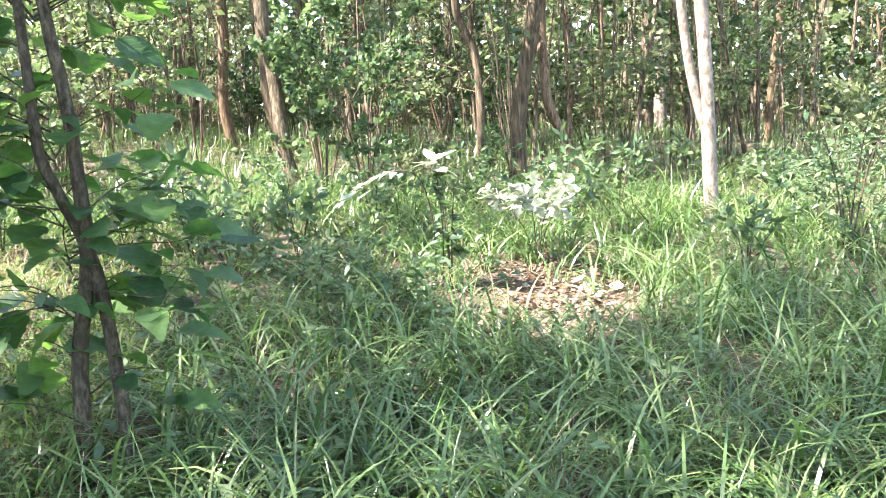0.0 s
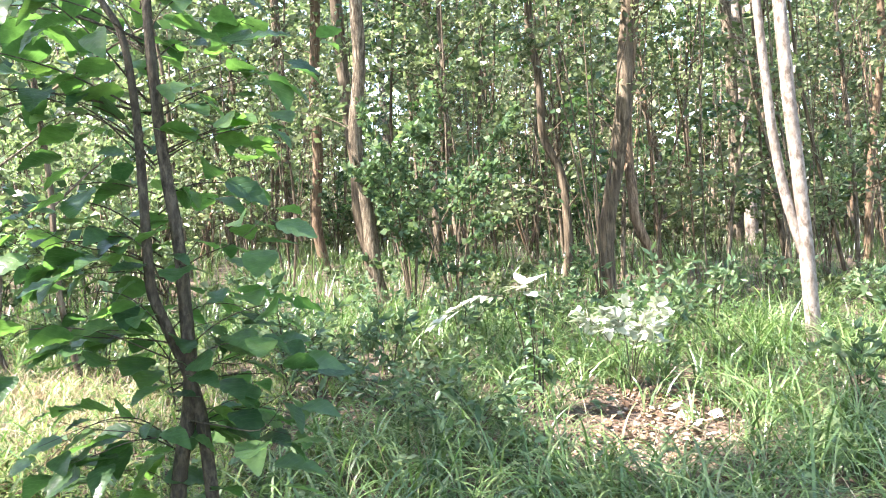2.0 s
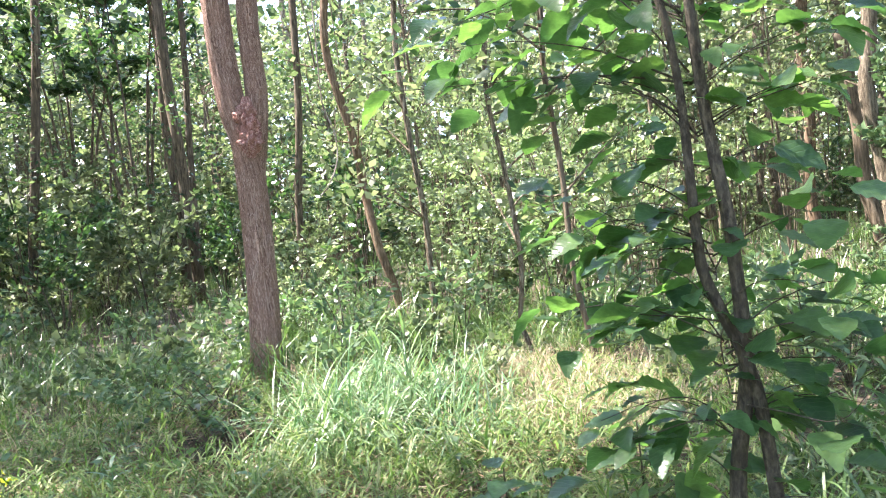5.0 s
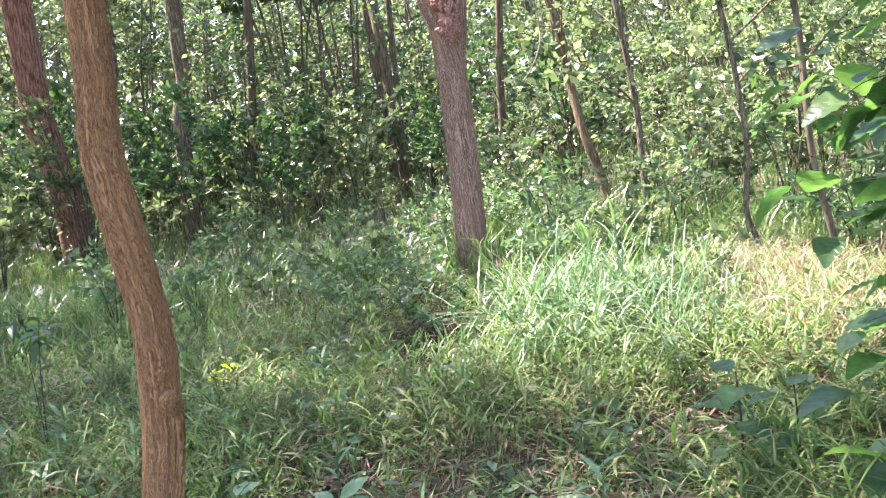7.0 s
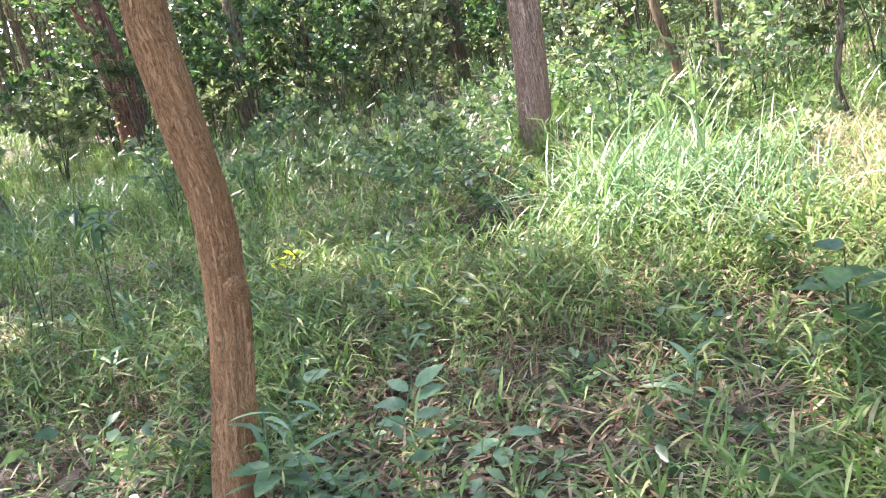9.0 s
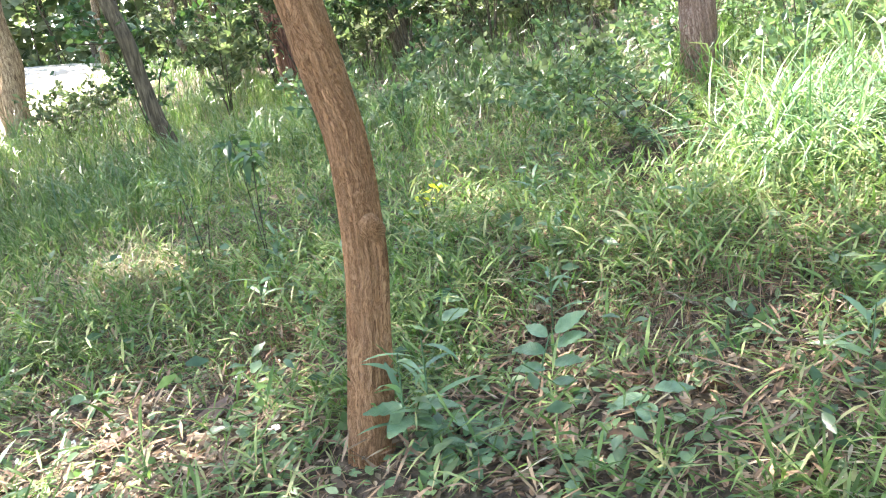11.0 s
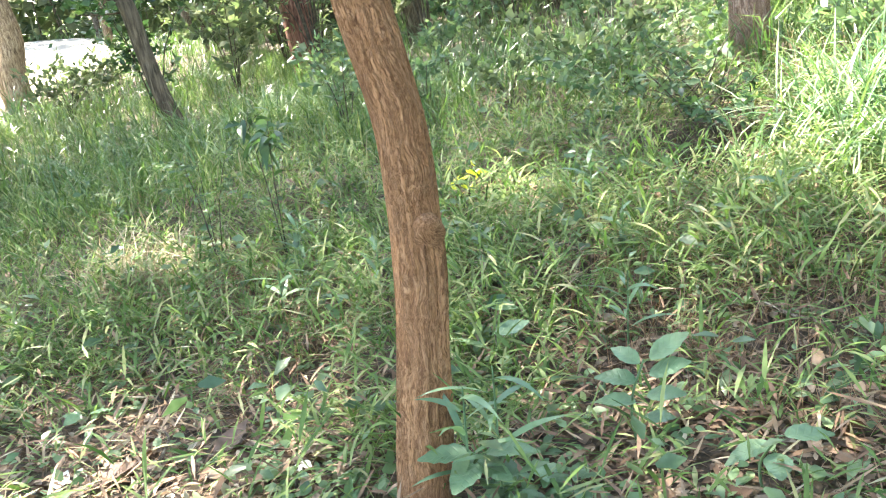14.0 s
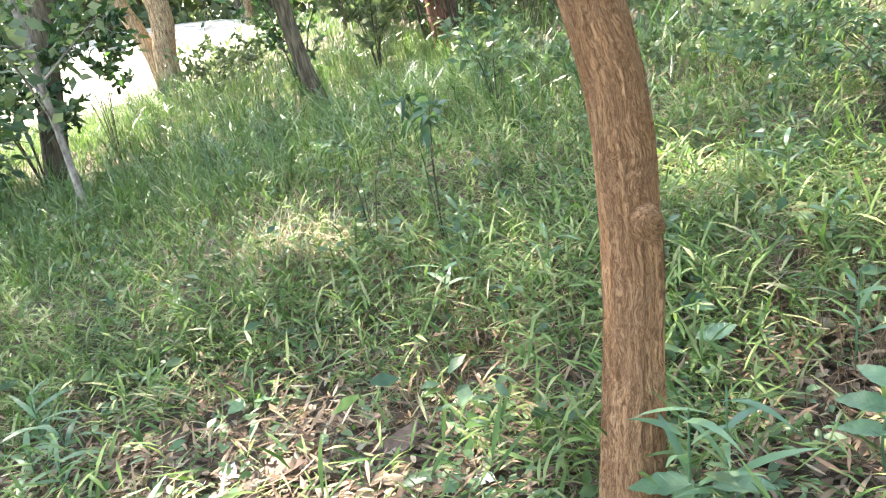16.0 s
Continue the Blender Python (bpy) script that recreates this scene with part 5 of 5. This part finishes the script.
grass("short_grass", "short fine green grass between the weeds", x, y, rng.uniform(0.08, 0.27, len(x)), rng.uniform(0.004, 0.009, len(x)), M_SEDGE, (0.7, 1.5), (0.6, 2.2), 3)
x, y = tufts(np.clip(rng.normal(-3.95, 0.42, 130), -4.6, -3), rng.normal(4.1, 0.42, 130), 17, 0.05)
grass("tall_grass", "tall bright green clump of broad-bladed grass", x, y, rng.uniform(0.22, 0.82, len(x)), rng.uniform(0.006, 0.017, len(x)), M_TALL, (0.6, 1.55), (0.7, 3.2), 6)
x, y = sow(700, 13, 40, 78, 112)
keep = np.hypot((x + 27) / 11, (y + 3.5) / 6) > 0.9
x, y = x[keep], y[keep]
x, y = tufts(x, y, 7, 0.2)
grass("clearing_grass", "pale grass of a sunlit clearing", x, y, rng.uniform(0.3, 0.6, len(x)), rng.uniform(0.02, 0.035, len(x)), M_GRASS, segs=2)

x, y = sow(1500, 6.0, 15, 72, 118)
x, y = tufts(x, y, 9, 0.12)
grass("fine_grass", "fine soft green grass in front of the clearing", x, y, rng.uniform(0.25, 0.55, len(x)), rng.uniform(0.006, 0.012, len(x)), M_SEDGE, (0.9, 1.5), (0.8, 2.2), 2)

# thin short grass on the trodden strip and behind it
a, d = rng.uniform(0, 6.28, 3400), 9 * np.sqrt(rng.random(3400))
x, y = -0.9 + d * np.cos(a), 0.3 + d * np.sin(a)
behind = (y < 0.9 + 0.4 * np.abs(x + 0.9)) & (np.abs(np.arctan2(-(x + 0.9), y - 0.3) - 0.61) > 1.65)
keep = rng.random(len(x)) < 1 - 0.93 * bare(x, y)
gx1, gy1 = tufts(x[keep & behind], y[keep & behind], 8, 0.09)
grass("trodden_grass", "short trodden grass behind the walk", gx1, gy1, rng.uniform(0.14, 0.36, len(gx1)), rng.uniform(0.014, 0.028, len(gx1)), M_SEDGE, (0.3, 1.2), (0.3, 1.4), 2)
keep = keep & ~behind & (off_path(x, y) < 1.3)
gx1, gy1 = tufts(x[keep], y[keep], 10, 0.09)
grass("trodden_grass", "short thin grass beside the walk", gx1, gy1, rng.uniform(0.06, 0.2, len(gx1)), rng.uniform(0.004, 0.009, len(gx1)), M_SEDGE, (0.4, 1.4), (0.4, 1.6), 3)

# bamboo grass: upright culms with short lance leaves
x, y = sow(12500, 1.3, 9.0, 8, 130)
keep = rng.random(len(x)) < (1 - 0.75 * lush(x, y)) * (1 - 0.95 * bare(x, y)) + 0.015
x, y = x[keep], y[keep]
h = rng.uniform(0.06, 0.3, len(x))
lean = rng.uniform(0, 6.28, len(x))
per = 7
u = np.tile(np.linspace(0.25, 1.0, per), len(x))
hh, ll = np.repeat(h, per), np.repeat(lean, per)
px = np.repeat(x, per) + np.cos(ll) * hh * u * 0.6
py = np.repeat(y, per) + np.sin(ll) * hh * u * 0.6
p = np.stack([px, py, ground_z(px, py) + hh * u], -1)
m = len(p)
close = np.hypot(px + 1, py) < 4.5
pieces = []
for sel, segs in ((close, 3), (~close, 2)):
    m = int(sel.sum())
    pieces.append(blades(p[sel], rng.uniform(0, 6.28, m), rng.uniform(0.0, 1.1, m), rng.uniform(0.06, 0.17, m), rng.uniform(0.007, 0.0145, m), rng.uniform(0.1, 1.1, m), segs, True))
v, f = joined(pieces)
tagged(new("bamboo_grass", mesh("bamboo_grass", v, f, M_SEDGE)), "low bamboo grass with short lance-shaped leaves", "grass", kind="stuff")

# patches where dead reddish stems stand among the green
BROWN = [(-4.9, 0.85, 0.35), (-4.3, 0.9, 0.3), (-5.6, 0.7, 0.3), (-3.9, 1.9, 0.4), (-3.3, 2.5, 0.4), (-3.9, 2.7, 0.35), (-4.9, 2.6, 0.4), (-3.2, 1.9, 0.35)]
bx = np.concatenate([rng.normal(a, r * 0.7, 60) for a, b, r in BROWN])
by = np.concatenate([rng.normal(b, r * 0.7, 60) for a, b, r in BROWN])
x, y = tufts(bx, by, 9, 0.04)
grass("dead_stems", "thin reddish brown dead stems standing in the grass", x, y, rng.uniform(0.08, 0.26, len(x)), rng.uniform(0.002, 0.004, len(x)), M_BROWNGRASS, (0.5, 1.5), (-0.2, 1.2), 3)

# a dense low layer of lance leaves on the western floor
x, y = sow(7500, 1.25, 5.8, 22, 132, 1.2)
keep = rng.random(len(x)) < 1 - 0.82 * bare(x, y)
x, y = tufts(x[keep], y[keep], 5, 0.05)
m = len(x)
p = np.stack([x, y, ground_z(x, y) + rng.uniform(0.0, 1.0, m) ** 1.4 * 0.16], -1)
v, f = blades(p, rng.uniform(0, 6.28, m), rng.uniform(-0.25, 0.8, m), rng.uniform(0.05, 0.13, m), rng.uniform(0.006, 0.0125, m), rng.uniform(0.0, 0.9, m), 2, True)
tagged(new("bamboo_grass", mesh("bamboo_grass", v, f, M_SEDGE)), "dense low layer of lance-shaped bamboo leaves", "grass", kind="stuff")
x, y = sow(900, 1.25, 6.0, 22, 132, 1.2)
keep = rng.random(len(x)) < 1 - 0.85 * bare(x, y)
x, y = x[keep], y[keep]
x, y = tufts(x, y, 6, 0.08)
m = len(x)
p = np.stack([x, y, ground_z(x, y) + rng.uniform(0.005, 0.1, m)], -1)
v, f = blades(p, rng.uniform(0, 6.28, m), rng.uniform(-0.3, 0.5, m), rng.uniform(0.05, 0.13, m), rng.uniform(0.006, 0.012, m), rng.uniform(-0.3, 0.8, m), 3, True)
tagged(new("straw_leaves", mesh("straw_leaves", v, f, M_DRYGRASS)), "straw-coloured dry bamboo leaves lying in the grass", "dead leaves", kind="stuff")

# withered lance leaves caught between the culms
x, y = sow(1500, 1.3, 8.0, 20, 130)
x, y = tufts(x, y, 8, 0.1)
m = len(x)
p = np.stack([x, y, ground_z(x, y) + rng.uniform(0.01, 0.12, m)], -1)
v, f = blades(p, rng.uniform(0, 6.28, m), rng.uniform(-0.5, 0.6, m), rng.uniform(0.05, 0.13, m), rng.uniform(0.007, 0.014, m), rng.uniform(-0.3, 1.0, m), 3, True)
tagged(new("withered_leaves", mesh("withered_leaves", v, f, M_BROWNGRASS)), "withered brown bamboo leaves caught in the grass", "dead leaves", kind="stuff")

# small broad-leaved weeds
x, y = sow(2100, 1.5, 10)
keep = rng.random(len(x)) < 1 - 0.93 * bare(x, y)
x, y = x[keep], y[keep]
h = rng.uniform(0.05, 0.28, len(x))
per = 8
u = np.tile(np.linspace(0.3, 1.0, per), len(x))
hh = np.repeat(h, per)
px, py = np.repeat(x, per), np.repeat(y, per)
p = np.stack([px, py, ground_z(px, py) + hh * u], -1)
m = len(p)
d = rand_dirs(m, 0.3, 0.3)
ln = rng.uniform(0.03, 0.09, m)
v, f = leaves(p + d * 0.02, d, rand_dirs(m, 2.0), ln, ln * 0.55, 0.2, 0.2, 2)
tagged(new("weeds", mesh("weeds", v, f, M_WEED)), "small broad-leaved weeds among the grass", "weeds", kind="stuff")

# low creeping weeds on the western floor
x, y = sow(1800, 1.25, 5.0, 25, 125)
keep = rng.random(len(x)) < 1 - 0.4 * bare(x, y)
x, y = x[keep], y[keep]
h = rng.uniform(0.015, 0.09, len(x))
per = 6
u = np.tile(np.linspace(0.3, 1.0, per), len(x))
hh = np.repeat(h, per)
px, py = np.repeat(x, per) + rng.normal(0, 0.02, len(hh)), np.repeat(y, per) + rng.normal(0, 0.02, len(hh))
p = np.stack([px, py, ground_z(px, py) + hh * u], -1)
m = len(p)
d = rand_dirs(m, 0.2, 0.25)
ln = rng.uniform(0.025, 0.06, m)
v, f = leaves(p + d * 0.015, d, rand_dirs(m, 2.5), ln, ln * rng.uniform(0.4, 0.65, m), 0.15, 0.2, 3)
tagged(new("creeping_weeds", mesh("creeping_weeds", v, f, M_SEEDLOW)), "low creeping weeds with small light green leaves", "weeds", kind="stuff")

# fallen leaves
x, y = sow(6000, 1.3, 9)
bx = np.concatenate([rng.normal(a, r * 0.6, int(1500 * r)) for a, b, r in LITTER])
by = np.concatenate([rng.normal(b, r * 0.6, int(1500 * r)) for a, b, r in LITTER])
ra, rd = rng.uniform(0, 6.28, 3500), 8 * np.sqrt(rng.random(3500))
x, y = np.concatenate([x, bx, -0.9 + rd * np.cos(ra)]), np.concatenate([y, by, rd * np.sin(ra)])
m = len(x)
p = np.stack([x, y, ground_z(x, y) + rng.uniform(0.004, 0.035, m)], -1)
ln = rng.uniform(0.012, 0.055, m)
v, f = leaves(p, rand_dirs(m, 0.02, 0.15), rand_dirs(m, 3.0), ln, ln * rng.uniform(0.35, 0.7, m), rng.uniform(-0.4, 0.4, (m, 1)), 0.35, 2)
tagged(new("leaf_litter", mesh("leaf_litter", v, f, M_LITTER)), "dry brown fallen leaves scattered on the soil", "leaf litter", kind="stuff")


x = np.concatenate([rng.normal(a, r * 0.55, int(50 * r)) for a, b, r in LITTER])
y = np.concatenate([rng.normal(b, r * 0.55, int(50 * r)) for a, b, r in LITTER])
m = len(x)
p = np.stack([x, y, ground_z(x, y) + rng.uniform(0.01, 0.04, m)], -1)
ln = rng.uniform(0.04, 0.085, m)
v, f = leaves(p, rand_dirs(m, 0.05, 0.2), rand_dirs(m, 2.0), ln, ln * rng.uniform(0.5, 0.8, m), rng.uniform(-0.6, 0.6, (m, 1)), 0.6, 5)
tagged(new("leaf_litter", mesh("leaf_litter", v, f, M_LITTER)), "larger curled brown leaves lying on the litter", "leaf litter", kind="stuff")


# pale leaf scraps added where the litter should look sunlit
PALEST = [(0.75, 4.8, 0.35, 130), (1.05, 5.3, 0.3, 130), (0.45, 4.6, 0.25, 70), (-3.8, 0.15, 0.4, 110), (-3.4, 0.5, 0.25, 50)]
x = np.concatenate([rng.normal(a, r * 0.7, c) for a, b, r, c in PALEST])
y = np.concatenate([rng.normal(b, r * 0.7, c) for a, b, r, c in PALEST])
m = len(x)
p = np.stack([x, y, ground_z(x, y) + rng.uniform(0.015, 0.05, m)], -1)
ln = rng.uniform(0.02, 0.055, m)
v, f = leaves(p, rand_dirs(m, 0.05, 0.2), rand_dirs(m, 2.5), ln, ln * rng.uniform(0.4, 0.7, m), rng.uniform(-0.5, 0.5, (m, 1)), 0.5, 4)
tagged(new("sunlit_painted_litter", mesh("sunlit_painted_litter", v, f, M_DRYGRASS)), "scraps of dry leaves painted pale for sunlight on the litter", "leaf litter", kind="stuff")


def fallen_leaf(label, x, y, size, heading, mat, wide=0.55, curl=-0.25):
    v, f = leaves(np.zeros((1, 3)), np.array([[1.0, 0, 0.05]]), np.array([[0, 0, 1.0]]), np.array([1.0]), np.array([wide]), curl, 0.35, 10, 0.7)
    v[:, 2] += 0.03 * np.sin(v[:, 0] * 60) * np.abs(v[:, 1]) * 2
    ob = new("fallen_leaf", mesh("fallen_leaf", v * size, f, mat))
    ob.location, ob.rotation_euler = (x, y, float(ground_z(x, y)) + 0.02), (0.1, 0, heading)
    return tagged(ob, label, "fallen leaf", "fallen leaves")


fallen_leaf("white dry leaf lying on the soil", -3.48, 0.65, 0.09, 0.5, M_PALE, 0.7)
fallen_leaf("large curled brown ribbed leaf", -3.9, 0.08, 0.2, 1.1, M_DRYLEAF)
fallen_leaf("large curled brown leaf on the litter", -3.75, 0.47, 0.15, 2.2, M_DRYLEAF)
fallen_leaf("upright dry brown leaf against the grass", -4.05, 0.42, 0.13, 0.9, M_DRYLEAF)
# three whitish leaves paint the small sun spots on the litter
fallen_leaf("pale leaf standing in for a sun spot", -3.95, 0.0, 0.07, 2.6, M_PALE, 0.8)
fallen_leaf("pale leaf standing in for a sun spot", -4.0, -0.08, 0.06, 0.4, M_PALE, 0.8)
fallen_leaf("pale leaf standing in for a sun spot", -3.6, 0.3, 0.06, 0.4, M_PALE, 0.8)
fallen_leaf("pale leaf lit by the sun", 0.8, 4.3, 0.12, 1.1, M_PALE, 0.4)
# cluster of whitish leaves added to paint a bright sunlit patch
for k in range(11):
    fallen_leaf("pale leaf standing in for sunlit litter", 1.06 + rng.normal(0, 0.1), 5.3 + rng.normal(0, 0.15), rng.uniform(0.08, 0.15), rng.uniform(0, 6.28), M_PALE, rng.uniform(0.4, 0.7))


def brushwood(label, x, y, spread, count):
    """A heap of dead twigs over a dark hollow."""
    base = thing("brushwood", x, y, float(ground_z(x, y)), label, "brushwood")
    for k in range(count):
        a, r = rng.uniform(0, 6.28), spread * rng.uniform(0, 0.8)
        s = Vector((math.cos(a) * r, math.sin(a) * r, rng.uniform(0, 0.1)))
        b = rng.uniform(0, 6.28)
        e = s + Vector((math.cos(b) * 0.3, math.sin(b) * 0.3, rng.uniform(0.02, 0.4)))
        q = s.lerp(e, 0.5) + Vector((rng.normal(0, 0.03), rng.normal(0, 0.03), 0.05))
        v, f = tube([tuple(s), tuple(q), tuple(e)], [0.005, 0.004, 0.0015], 5, 3)
        part("twig", mesh("twig", v, f, M_SAPBARK), base)
    return base


brushwood("heap of dead dark twigs in a hollow", -4.75, 3.36, 0.36, 85)
brushwood("small heap of dead twigs under weeds", -5.2, 3.7, 0.35, 25)


def fallen_twig(label, pts, r):
    x, y = pts[0]
    z = float(ground_z(x, y))
    line = [(a - x, b - y, float(ground_z(a, b)) - z + 0.03 + 0.05 * (k % 2)) for k, (a, b) in enumerate(pts)]
    v, f = tube(line, [r * (1 - 0.12 * k) for k in range(len(line))], 8, 6, 0.1, 3.0)
    ob = new("fallen_twig", mesh("fallen_twig", v, f, M_GREYBARK))
    ob.location = (x, y, z)
    return tagged(ob, label, "twig", "fallen twigs")


fallen_twig("pale crooked twig lying in the grass", [(-3.9, 1.38), (-4.05, 1.52), (-4.18, 1.68), (-4.4, 1.74)], 0.009)
fallen_twig("thin pale dead twig on the litter", [(-2.9, 2.35), (-3.1, 2.2), (-3.35, 2.25)], 0.006)
fallen_twig("thin dead twig across the soil", [(-3.6, 0.2), (-3.85, 0.35), (-4.15, 0.3)], 0.005)
fallen_twig("dead grey stick lying under the weeds", [(-5.0, 2.6), (-5.3, 2.85), (-5.7, 2.9)], 0.01)
fallen_twig("thin bleached stick leaning in the sun patch", [(0.95, 4.6), (1.05, 4.85), (1.0, 5.2)], 0.008)
